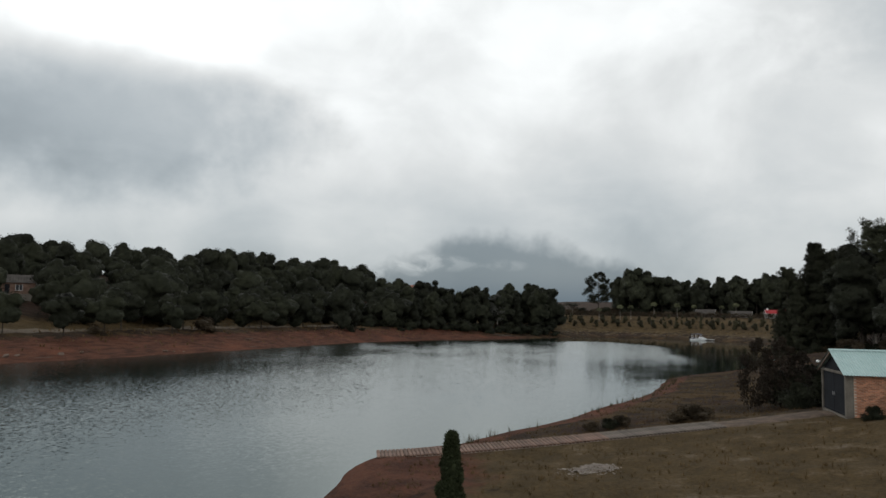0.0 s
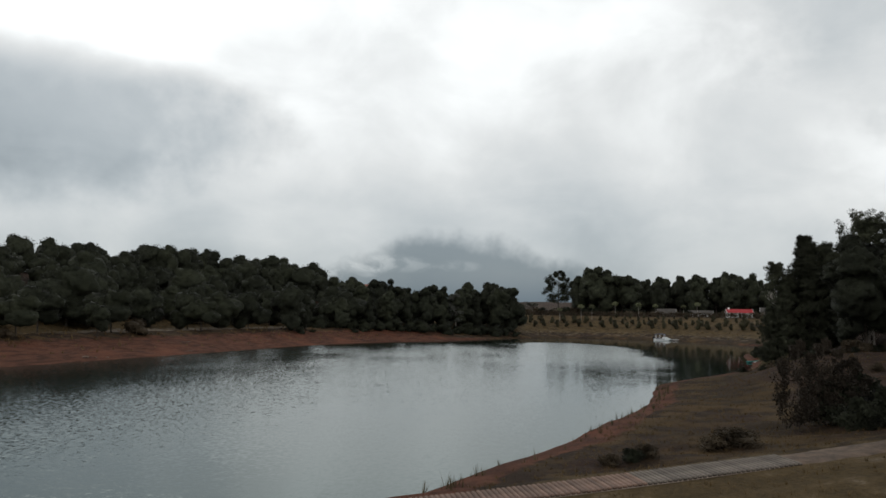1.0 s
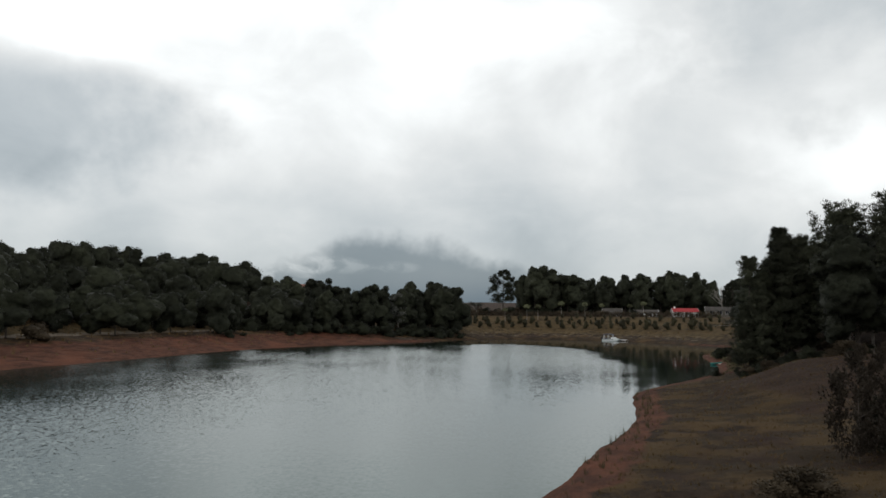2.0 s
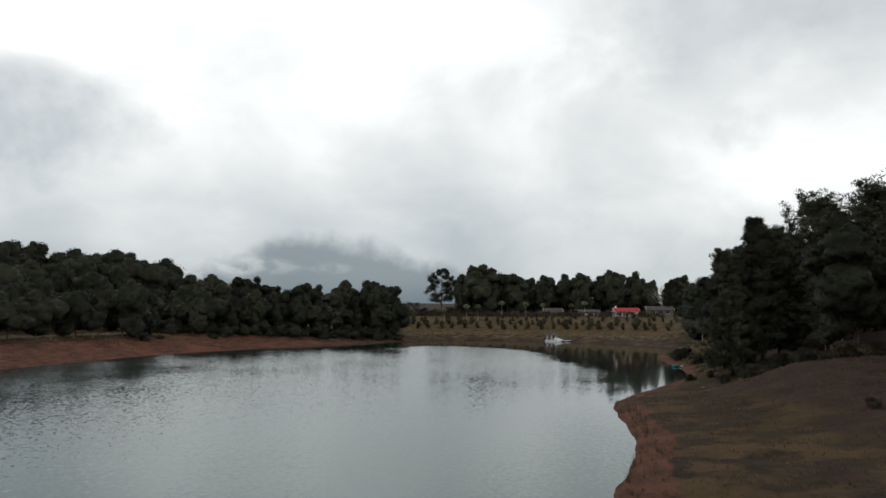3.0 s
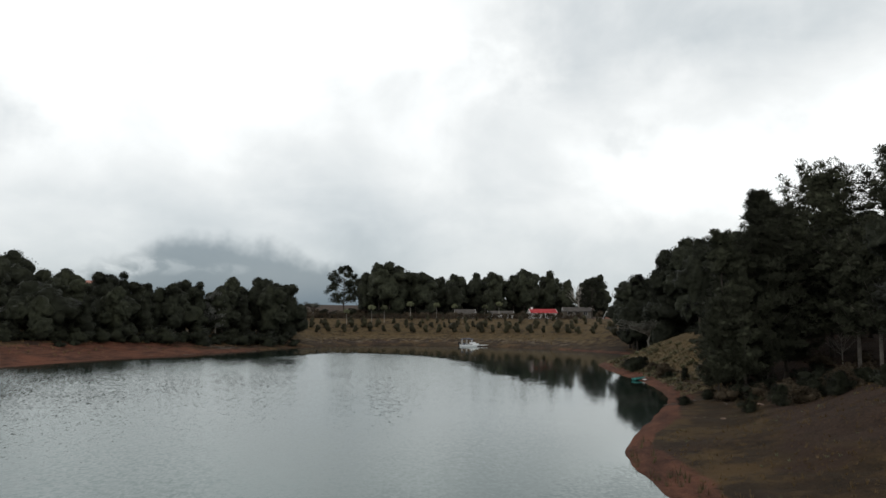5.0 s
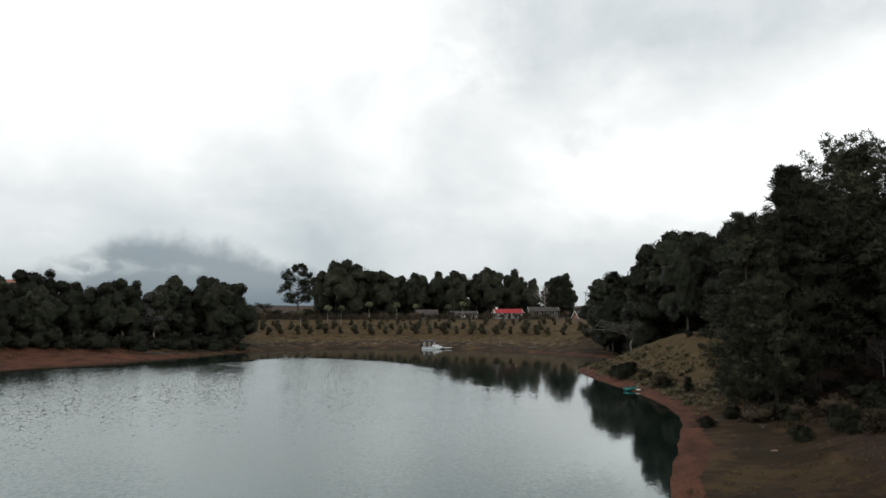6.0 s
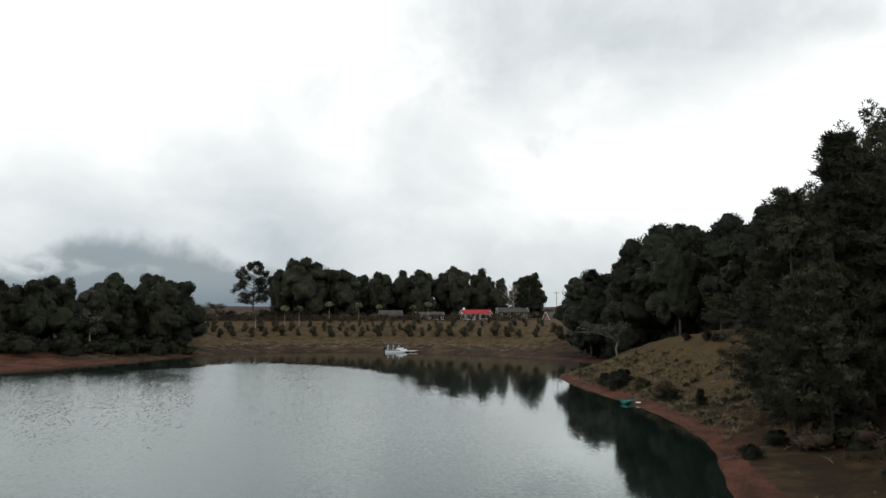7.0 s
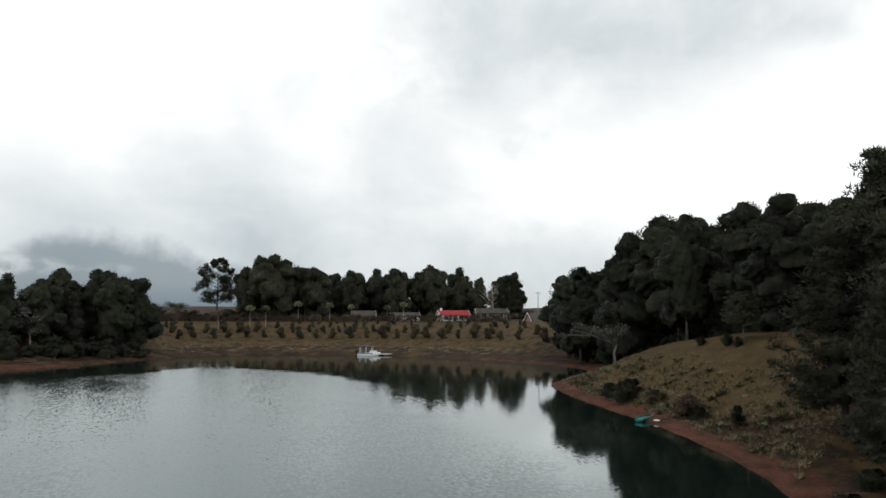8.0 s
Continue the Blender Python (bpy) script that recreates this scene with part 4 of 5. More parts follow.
# ---- helpers for built things ----
def box_bm(bm, x0, x1, y0, y1, z0, z1, bev=0.0):
    vs = [bm.verts.new((x, y, z)) for z in (z0, z1) for x, y in ((x0, y0), (x1, y0), (x1, y1), (x0, y1))]
    fs = [(3, 2, 1, 0), (4, 5, 6, 7), (0, 1, 5, 4), (1, 2, 6, 5), (2, 3, 7, 6), (3, 0, 4, 7)]
    faces = [bm.faces.new([vs[i] for i in f]) for f in fs]
    if bev:
        bmesh.ops.bevel(bm, geom=list({e for f in faces for e in f.edges}), offset=bev, segments=1, affect="EDGES")
    return vs


def box(name, dims, mat, parent, label="", bev=0.01, matrix=None):
    """A bevelled block from (x0, x1, y0, y1, z0, z1)."""
    bm = bmesh.new()
    box_bm(bm, *dims, bev)
    me = bpy.data.meshes.new(name)
    bm.to_mesh(me)
    bm.free()
    me.materials.append(mat)
    return part(name, me, parent, label, matrix)


def prism(name, outline, axis, lo, hi, mat, parent, label=""):
    """A flat outline drawn out along an axis: 0 (outline in y, z), 1 (in x, z) or 2 (in x, y)."""
    def at(p, q):
        return {0: (q, p[0], p[1]), 1: (p[0], q, p[1]), 2: (p[0], p[1], q)}[axis]
    n = len(outline)
    vs = [at(p, lo) for p in outline] + [at(p, hi) for p in outline]
    fs = [tuple(range(n))[::-1], tuple(range(n, 2 * n))] + [(i, (i + 1) % n, n + (i + 1) % n, n + i) for i in range(n)]
    me = mesh_from(name, vs, fs, [mat])
    bm = bmesh.new()
    bm.from_mesh(me)
    bmesh.ops.recalc_face_normals(bm, faces=bm.faces)
    bm.to_mesh(me)
    bm.free()
    return part(name, me, parent, label)


def rod(name, path, radii, mat, parent, label="", sides=8):
    return part(name, mesh_from(name, *tube(path, radii, sides), [mat], True), parent, label)


def sheet(name, x0, x1, y0, z0, y1, z1, mat, parent, wave=0.152, deep=0.018, thick=0.006, label=""):
    """A corrugated roof sheet whose ribs run from (y0, z0) to (y1, z1)."""
    n = int((x1 - x0) / wave * 4)
    vs, fs = [], []
    for i in range(n + 1):
        x = x0 + (x1 - x0) * i / n
        h = deep * math.sin(2 * math.pi * x / wave)
        for y, z in ((y0, z0), (y1, z1)):
            vs += [(x, y, z + h), (x, y, z + h - thick)]
    for i in range(n):
        a, b = i * 4, i * 4 + 4
        fs += [(a, b, b + 2, a + 2), (a + 1, a + 3, b + 3, b + 1), (a, a + 1, b + 1, b), (a + 2, b + 2, b + 3, a + 3)]
    return part(name, mesh_from(name, vs, fs, [mat]), parent, label)


# ---- the boathouse by the ramp ----
HUT = pose(21.95, 41.4, ground_at(22.1, 41.4) - 0.02, 0, 0, -12.7)
hut = tagged(new("boathouse"), "small brick boathouse with pale green tin roof and dark doors", "boathouse")
hut.matrix_basis = HUT
LONG, WIDE, EAVE, RIDGE = 8.0, 4.9, 2.5, 3.62
box("foundation", (0.02, LONG, 0.02, WIDE - 0.02, -0.9, 0.06), M_CEMENT, hut, "cement footing")
side = box("wall", (0.42, LONG, 0.03, 0.22, 0.05, EAVE), M_MORTAR, hut, "side wall of red bricks", 0.0)
box("wall", (0.3, LONG, WIDE - 0.2, WIDE, 0.05, EAVE), M_MORTAR, hut, "side wall of red bricks", 0.0)
prism("wall", [(0.22, 0.05), (WIDE - 0.2, 0.05), (WIDE - 0.2, EAVE), (WIDE / 2, RIDGE - 0.12), (0.22, EAVE)], 0, LONG - 0.2, LONG, M_MORTAR, hut, "rear gable wall")
# Near-black panel put where the gable recess lies in shade.
prism("gable_board", [(0.1, EAVE), (WIDE - 0.1, EAVE), (WIDE / 2, RIDGE - 0.1)], 0, 0.10, 0.16, M_DOOR, hut, "dark panel for the shaded gable recess")
box("pillar", (0.0, 0.4, 0.0, 0.26, 0.05, EAVE), M_CEMENT, hut, "cement-rendered corner pillar")
box("pillar", (0.0, 0.3, WIDE - 0.2, WIDE, 0.05, EAVE), M_CEMENT, hut, "cement-rendered corner pillar")
box("lintel", (0.0, 0.25, 0.26, WIDE - 0.2, EAVE - 0.14, EAVE), M_CEMENT, hut, "cement lintel")
for y0, y1 in ((0.28, 2.52), (2.55, WIDE - 0.22)):
    door = box("door", (0.08, 0.14, y0, y1, 0.08, EAVE - 0.16), M_DOOR, hut, "dark steel door leaf")
    for z in (0.12, 1.2, EAVE - 0.26):
        box("rail", (0.05, 0.08, y0 + 0.02, y1 - 0.02, z, z + 0.07), M_DOOR, door, bev=0.004)
    box("handle", (0.03, 0.08, (y1 - 0.18) if y0 < 1 else (y0 + 0.1), (y1 - 0.1) if y0 < 1 else (y0 + 0.18), 1.05, 1.25), M_METAL, door, "grey steel handle", 0.01)
slope = (RIDGE - EAVE) / (WIDE / 2)
sheet("roof_sheet", -0.2, LONG + 0.3, -0.4, EAVE - 0.4 * slope + 0.08, WIDE / 2, RIDGE + 0.08, M_TIN, hut)
sheet("roof_sheet", -0.2, LONG + 0.3, WIDE + 0.4, EAVE - 0.4 * slope + 0.08, WIDE / 2, RIDGE + 0.08, M_TIN, hut)
prism("ridge_cap", [(WIDE / 2 - 0.2, RIDGE + 0.03), (WIDE / 2, RIDGE + 0.125), (WIDE / 2 + 0.2, RIDGE + 0.03), (WIDE / 2, RIDGE + 0.1)], 0, -0.22, LONG + 0.32, M_TIN, hut, "pale green ridge cap")
for x in (-0.1, 1.6, 3.6, 5.6, 7.6):
    for ys_ in (-1, 1):
        a = (x, WIDE / 2 + ys_ * (WIDE / 2 + 0.3), EAVE - 0.3 * slope - 0.02)
        rod("rafter", [a, (x, WIDE / 2, RIDGE - 0.02)], [0.05, 0.05], M_WOOD, hut, sides=4)
brick_me = bpy.data.meshes.new("brick")
bm = bmesh.new()
box_bm(bm, 0, 0.222, -0.012, 0.1, 0, 0.07, 0.004)
bm.to_mesh(brick_me)
bm.free()
brick_me.materials.append(M_BRICK)
pieces = []
for r in range(int((EAVE - 0.1) / 0.082)):
    for c in range(33):
        x, z = 0.44 + c * 0.234 - (0.117 if r % 2 else 0), 0.07 + r * 0.082
        if x < 0.43 or x > LONG - 0.25:
            continue
        if c < 10:
            part("brick", brick_me, side, matrix=pose(x, 0.022 + random.uniform(-0.006, 0.004), z))
        else:
            pieces.append((x, z))
rest_v, rest_f = [], []
for x, z in pieces:
    o = len(rest_v)
    rest_v += [(x + i * 0.222, y, z + k * 0.07) for k in (0, 1) for i, y in ((0, 0.012), (1, 0.012), (1, 0.06), (0, 0.06))]
    rest_f += [tuple(o + i for i in f) for f in ((0, 1, 5, 4), (1, 2, 6, 5), (3, 0, 4, 7), (4, 5, 6, 7), (3, 2, 1, 0))]
tagged(part("brickwork", mesh_from("brickwork", rest_v, rest_f, [M_BRICK]), side), kind="stuff")
lamp = tagged(new("wall_lamp"), "small white outdoor lamp on a thin bracket at the boathouse corner", "lamp")
lamp.matrix_basis = HUT @ pose(0.0, WIDE, 2.78)
rod("bracket", [(0.1, -0.05, -0.25), (0.0, 0.25, 0.1), (-0.05, 0.6, 0.12)], [0.02, 0.02, 0.015], M_METAL, lamp)
rod("shade", [(-0.05, 0.6, 0.14), (-0.05, 0.6, 0.08), (-0.05, 0.6, -0.02)], [0.03, 0.1, 0.09], M_WHITE, lamp, "white lamp shade")

# ---- the slatted ramp down to the water ----
ramp = tagged(new("boat_ramp"), "long ramp of reddish ribbed planks from boathouse to water", "ramp")
A, B = Vector((-3.9, 41.5)), Vector((22.1, 44.2))
axis = (B - A).normalized()
turn = math.degrees(math.atan2(axis.y, axis.x))
slat_me = bpy.data.meshes.new("slat")
bm = bmesh.new()
box_bm(bm, -0.098, 0.098, -1.0, 1.0, -0.07, 0.05, 0.045)
bm.to_mesh(slat_me)
bm.free()
slat_me.materials.append(M_SLAT)
grey_slat_me = slat_me.copy()
grey_slat_me.name = "grey_slat"
grey_slat_me.materials[0] = M_DRIFT
count = int((B - A).length / 0.215)


heights = np.array([float(ramp_height(i * 0.215)) + 0.1 for i in range(count)])
SLATTED = 92
for i in range(SLATTED):
    p = A + axis * i * 0.215
    part("slat", slat_me if i < 60 else grey_slat_me, ramp, matrix=pose(p.x, p.y, heights[i] + random.uniform(-0.008, 0.008) - 0.0035 * max(0, i - 76), 0, -4, turn + random.uniform(-0.4, 0.4)))
side_dir = Vector((-axis.y, axis.x))
for off in (-0.9, 0.0, 0.9):
    path = []
    for i in range(0, SLATTED, 6):
        p = A + axis * i * 0.215 + side_dir * off
        path.append((p.x, p.y, heights[i] - 0.1))
    rod("bearer", path, [0.07] * len(path), M_WOOD, ramp, "dark timber bearer", 4)


# the sandy upper part of the way to the boathouse
vs, fs = [], []
for i in range(SLATTED - 2, count + 6):
    for k, w in enumerate((-1.2, -0.85, -0.4, 0.1, 0.5, 0.85, 1.2)):
        w += 0.12 * math.sin(i * 0.7 + k) * (abs(w) > 0.9)
        p = A + axis * i * 0.215 + side_dir * w
        z = float(ramp_height(i * 0.215)) + (0.05 if abs(w) < 0.8 else 0.03 if k in (1, 5) else -0.06)
        vs.append((p.x, p.y, z + random.uniform(-0.012, 0.012)))
for i in range(count + 7 - SLATTED):
    for k in range(6):
        a = i * 7 + k
        fs.append((a, a + 7, a + 8, a + 1))
tagged(new("path", mesh_from("path", vs, fs, [M_SAND], True)), "pale sandy track up to the boathouse doors", "path", kind="structure")


# ---- stones, grass and litter of the near bank ----
def stone_mesh(name, seed, mat, rough=0.25):
    r = np.random.default_rng(seed)
    bm = bmesh.new()
    bmesh.ops.create_icosphere(bm, subdivisions=1, radius=1)
    for v in bm.verts:
        v.co *= 1 + r.uniform(-rough, rough)
    me = bpy.data.meshes.new(name)
    bm.to_mesh(me)
    bm.free()
    me.materials.append(mat)
    return me


slab = tagged(new("stone_patch"), "low spread of pale broken stones on the dry grass", "stones")
slab.matrix_basis = pose(6.9, 35.4, ground_at(6.9, 35.4))
for i in range(260):
    a, q = rng.uniform(0, 6.28), math.sqrt(rng.uniform(0, 1))
    x, y, s = math.cos(a) * q * 1.15 + (-1.1 * rng.uniform(0, 1) if i % 3 == 0 else 0), math.sin(a) * q * 0.8 - (0.5 if i % 5 == 0 else 0), rng.uniform(0.025, 0.085)
    z = ground_at(6.9 + x, 35.4 + y) - ground_at(6.9, 35.4)
    if i < 3:
        stones = [stone_mesh("stone", k, M_STONE) for k in range(3)] if i == 0 else stones
    part("stone", stones[i % 3], slab, matrix=pose(x, y, z + s * 0.2, rng.uniform(-20, 20), rng.uniform(-20, 20), rng.uniform(0, 360)) @ Matrix.Diagonal((s * 1.2, s, s * 0.35, 1)))


gv, gf_ = [], []
for i in range(900):
    a, q = rng.uniform(0, 6.28), math.sqrt(rng.uniform(0, 1))
    tail = rng.uniform(0, 1) ** 2 if i % 3 == 0 else 0
    x, y, r = math.cos(a) * q * (1.0 + 0.4 * tail) - 1.5 * tail, math.sin(a) * q * 0.75 - 0.5 * tail, rng.uniform(0.02, 0.05)
    z = ground_at(6.9 + x, 35.4 + y) - ground_at(6.9, 35.4) + 0.14 * max(0, 1 - q) * (1 - tail)
    o = len(gv)
    gv += [(x + r * math.cos(a + k * 1.57) * rng.uniform(0.7, 1.3), y + r * math.sin(a + k * 1.57), z) for k in range(4)] + [(x, y, z + r * 0.8)]
    gf_ += [(o, o + 1, o + 4), (o + 1, o + 2, o + 4), (o + 2, o + 3, o + 4), (o + 3, o, o + 4)]
tagged(part("gravel", mesh_from("gravel", gv, gf_, [M_STONE]), slab), kind="stuff")


def scatter(name, label, category, mat, spots, blades, height, lean=0.5, width=0.012):
    """Tufts of thin blades at many spots, as one mesh."""
    tri = []
    for x, y, z, s in spots:
        for b in range(blades):
            a, q = rng.uniform(0, 6.28), rng.uniform(0, 0.12) * s
            h = height * s * rng.uniform(0.5, 1.2)
            l = rng.uniform(0, lean) * h
            bx, by = x + math.cos(a) * q, y + math.sin(a) * q
            w = width * rng.uniform(0.7, 1.6) * (0.5 + s * 0.5)
            c, t_ = math.cos(a + 1.57) * w, math.sin(a + 1.57) * w
            tri += [(bx - c, by - t_, z - 0.03), (bx + c, by + t_, z - 0.03), (bx + math.cos(a) * l, by + math.sin(a) * l, z + h)]
    return tagged(new(name, leaf_mesh(name, np.array(tri), mat)), label, category, kind="stuff")


def spots_where(n, x0, x1, y0, y1, keep, size):
    x, y = rng.uniform(x0, x1, n), rng.uniform(y0, y1, n)
    z, dist, _, _ = land(x, y)
    ok = keep(x, y, dist) & (rng.uniform(0, 1, n) < 0.35 + 0.65 * (ripple(x, y, 0.6, 8.0) > -0.1))
    return [(a, b, c, rng.uniform(*size)) for a, b, c in zip(x[ok], y[ok], z[ok])]


def off_ramp(x, y):
    s = (x - A.x) * axis.x + (y - A.y) * axis.y
    w = -(x - A.x) * axis.y + (y - A.y) * axis.x
    return (np.abs(w) > 1.5) | (s < -0.3)


scatter("dry_grass", "dry brown grass tussocks over the near bank", "grass", M_DRY,
        spots_where(16000, -4, 60, 24, 104, lambda x, y, q: (q > 1.8) & off_ramp(x, y) & ~((x > 21.5) & (x < 31) & (y > 37) & (y < 47)), (0.4, 1.1)), 9, 0.2, 1.0)
scatter("lake_weeds", "straggling weeds along the water's edge", "weeds", M_WEED,
        spots_where(3200, -6, 34, 40, 104, lambda x, y, q: (q > 0.05) & (q < 1.6) & off_ramp(x, y), (0.5, 1.5)), 8, 0.4, 0.6, 0.014)
scatter("bank_herbs", "rough grey-green herbs on the slope of the point", "weeds", M_HERB,
        spots_where(24000, 50, 92, 116, 186, lambda x, y, q: (q > 1.2) & (q < 10.5) & (y > 121 + 0.8 * q) & (ripple(x, y, 0.35, 6.0) > -0.35), (0.4, 1.3)), 9, 0.24, 1.6, 0.022)
scatter("bank_weeds", "dark green weeds in patches on the slope of the point", "weeds", M_WEED,
        spots_where(9000, 50, 92, 110, 186, lambda x, y, q: (q > 1.5) & (q < 9) & (ripple(x, y, 0.5, 2.5) > 0.15), (0.4, 1.4)), 9, 0.38, 0.9, 0.024)
scatter("lawn_grass", "short yellow-green grass on the knoll", "grass", M_WEED,
        spots_where(7000, 60, 100, 120, 190, lambda x, y, q: q > 7, (0.3, 0.7)), 7, 0.12, 1.0, 0.014)
scatter("shore_grass", "dry tussocks on the far bank", "grass", M_DRY,
        spots_where(6500, -70, 125, 100, 292, lambda x, y, q: (q > 3) & (q < 34) & ((x < 30) | (y > 240)), (0.6, 1.6)), 6, 0.4, 0.9, 0.045)

for x, y, h, k, w in ((10.4, 48.6, 0.7, 0, 1.3), (11.3, 49.0, 0.75, 1, 1.2), (9.3, 48.4, 0.6, 1, 1.5), (16.8, 51.1, 1.0, 1, 1.9), (15.6, 50.9, 0.8, 1, 1.9), 
                      (26.2, 57.3, 2.7, 0, 1.15), (28.3, 58.5, 3.0, 0, 1.2), (24.8, 52.5, 1.9, 0, 1.2), (27, 53.5, 2.5, 0, 1.2),
                      (38, 78, 0.7, 1, 1.1), (42, 74, 0.9, 1, 1.1), (44, 80, 0.9, 1, 1.1), (22.5, 39.8, 0.8, 0, 1.2), (24.5, 40.2, 1.2, 0, 1.1),
                      (69.4, 155, 1.5, 0, 1.3), (68.0, 151.5, 1.9, 0, 1.2), (70.4, 153.2, 1.5, 0, 1.3), (68, 147.5, 1.0, 1, 1.4), (64.6, 140.6, 1.7, 1, 1.3), (63.6, 138.6, 0.9, 0, 1.5), (52.8, 118.5, 0.9, 0, 1.6), (62.6, 134.2, 1.4, 0, 0.6), (48.3, 116.6, 0.8, 0, 1.5)):
    shrubs(x, y, h, k, w)
for i in range(30):
    x, y = 46.5 + 11 * rng.uniform(), 92 + 15 * rng.uniform()
    shrubs(x, y, rng.uniform(0.7, 1.7), 1 if i % 4 == 0 else 0, rng.uniform(1.0, 1.5), group="brush before the near stand")


# ---- aloes on the slope of the point ----
def aloe(seed):
    """A rosette of thick pointed leaves that arch outwards."""
    r = np.random.default_rng(seed)
    vs, fs = [], []
    for i in range(30):
        a, up_, n_ = i * 2.4, r.uniform(0.15, 0.95), 4
        long, wide = r.uniform(0.4, 0.6), r.uniform(0.05, 0.075)
        o = len(vs)
        for k in range(n_ + 1):
            u = k / n_
            out_, z = long * u * (1.1 - 0.6 * up_), long * (up_ * 1.1 * u + 0.25 * u - 0.35 * u * u) + 0.03
            w = wide * (1 - u) ** 0.7
            c, q = math.cos(a), math.sin(a)
            vs += [(c * out_ - q * w, q * out_ + c * w, z), (c * out_ + q * w, q * out_ - c * w, z), (c * out_, q * out_, z - wide * 0.5 * (1 - u))]
        for k in range(n_):
            b = o + 3 * k
            fs += [(b, b + 1, b + 4, b + 3), (b + 1, b + 2, b + 5, b + 4), (b + 2, b, b + 3, b + 5)]
    return mesh_from("aloe", vs, fs, [M_ALOE])


aloes = [aloe(k) for k in range(3)]
made = 0
for i in range(900):
    x, y = rng.uniform(54, 80), rng.uniform(122, 172)
    q = float(shore_distance(x, y)[0])
    if made >= 120 or not 1.5 < q < 9.5 or y < 123 + q or ripple(x, y, 0.5, 7.0) < -0.15:
        continue
    made += 1
    k = rng.uniform(0.6, 1.5)
    tagged(new("aloe", aloes[i % 3]), "grey-green spiky aloe on the slope of the point", "plant", "aloes on the point").matrix_basis = pose(x, y, ground_at(x, y) - 0.03, 0, 0, rng.uniform(0, 360)) @ Matrix.Diagonal((k, k, k * rng.uniform(0.7, 1.1), 1))
scatter("pale_tufts", "pale seeding tufts on the dry bank", "grass", M_PALE,
        spots_where(500, 24, 50, 80, 116, lambda x, y, q: (q > 2.5) & (ripple(x, y, 0.4, 9.0) > 0.25), (0.3, 0.8)), 9, 0.22, 1.4, 0.016)
for x, y, h, w in ((23.5, 56.8, 5.6, 0.62), (25.6, 57.6, 5.4, 0.68), (26.6, 56.5, 4.2, 0.85)):
    brown_bush(x, y, h, 0, w)
for x, y, h in ((80.2, 153.4, 1.0), (78.6, 148.6, 1.15), (78.0, 146.8, 1.0)):
    shrubs(x, y, h, 0, 0.9)


# ---- the spreading thorn tree on the point ----
def thorn_tree():
    root = tagged(new("thorn_tree"), "leaning flat-topped thorn tree with pale bare twigs", "tree")
    r = np.random.default_rng(5)
    bits = [tube([(0, 0, -0.2), (-0.15, 0.1, 1.0), (0.1, 0.05, 1.9), (-0.1, 0.0, 2.6)], [0.13, 0.11, 0.09, 0.07], 7)]
    tips = []
    for i in range(15):
        a, q = r.uniform(0, 6.28), r.uniform(1.2, 4.2)
        ex, ey = math.cos(a) * q * 0.9 - 1.4, math.sin(a) * q * 0.7 + 0.5
        ez = 3.5 + r.uniform(-0.5, 0.5) - 0.1 * q
        bits.append(tube([(-0.05, 0, 1.6 + r.uniform(0, 0.8)), (ex * 0.45, ey * 0.45, 2.9), (ex, ey, ez)], [0.06, 0.04, 0.015], 5))
        for k in range(6):
            u = r.uniform(0.45, 1.05)
            tips.append((ex * u + r.uniform(-0.4, 0.4), ey * u + r.uniform(-0.4, 0.4), 2.9 + (ez - 2.9) * u + r.uniform(-0.1, 0.35)))
    part("trunk", mesh_from("thorn_trunk", *joined(bits), [M_PBARK], True), root)
    part("crown", leaf_mesh("thorn_crown", leaves(r, tips, [0.5] * len(tips), 26, 0.13, 0.4), M_TWIG), root)
    return root


thorn_tree().matrix_basis = pose(86.4, 173.4, ground_at(86.4, 173.4), 0, 0, -20) @ Matrix.Diagonal((1.35, 1.35, 1.25, 1))


def bare_tree(height, seed, label):
    root = tagged(new("bare_tree"), label, "tree")
    r = np.random.default_rng(seed)
    bits = [tube([(0, 0, -0.2), (0.1, 0, height * 0.35), (-0.1, 0.1, height * 0.7), (0, 0, height)], [0.22, 0.17, 0.1, 0.03], 6)]
    for i in range(26):
        z = height * r.uniform(0.3, 0.9)
        a, q = r.uniform(0, 6.28), (height - z) * 0.55 + 0.5
        e = (math.cos(a) * q, math.sin(a) * q, z + q * 0.9)
        bits.append(tube([(0, 0, z), (e[0] * 0.5, e[1] * 0.5, z + q * 0.35), e], [0.07, 0.05, 0.02], 4))
        for k in range(3):
            f = (e[0] + r.uniform(-1, 1), e[1] + r.uniform(-1, 1), e[2] + r.uniform(0, 0.9))
            bits.append(tube([(e[0] * 0.6, e[1] * 0.6, z + q * 0.5), f], [0.035, 0.012], 4))
    part("trunk", mesh_from("bare_trunk", *joined(bits), [M_PBARK], True), root)
    return root


far_thorn = thorn_tree()
far_thorn["label"] = "dark flat-topped thorn tree in the field beyond"
far_thorn.matrix_basis = pose(56, 320, ground_at(56, 320), 0, 0, 60) @ Matrix.Diagonal((1.5, 1.5, 1.3, 1))
bare_tree(12, 3, "leafless pale tree beside the houses").matrix_basis = pose(156, 312, ground_at(156, 312))


sapling = bare_tree(12, 7, "small dead sapling with bleached twigs by the pines")
sapling.matrix_basis = pose(67.1, 116.5, ground_at(67.1, 116.5), 0, 4, 40) @ Matrix.Diagonal((0.3, 0.3, 0.3, 1))


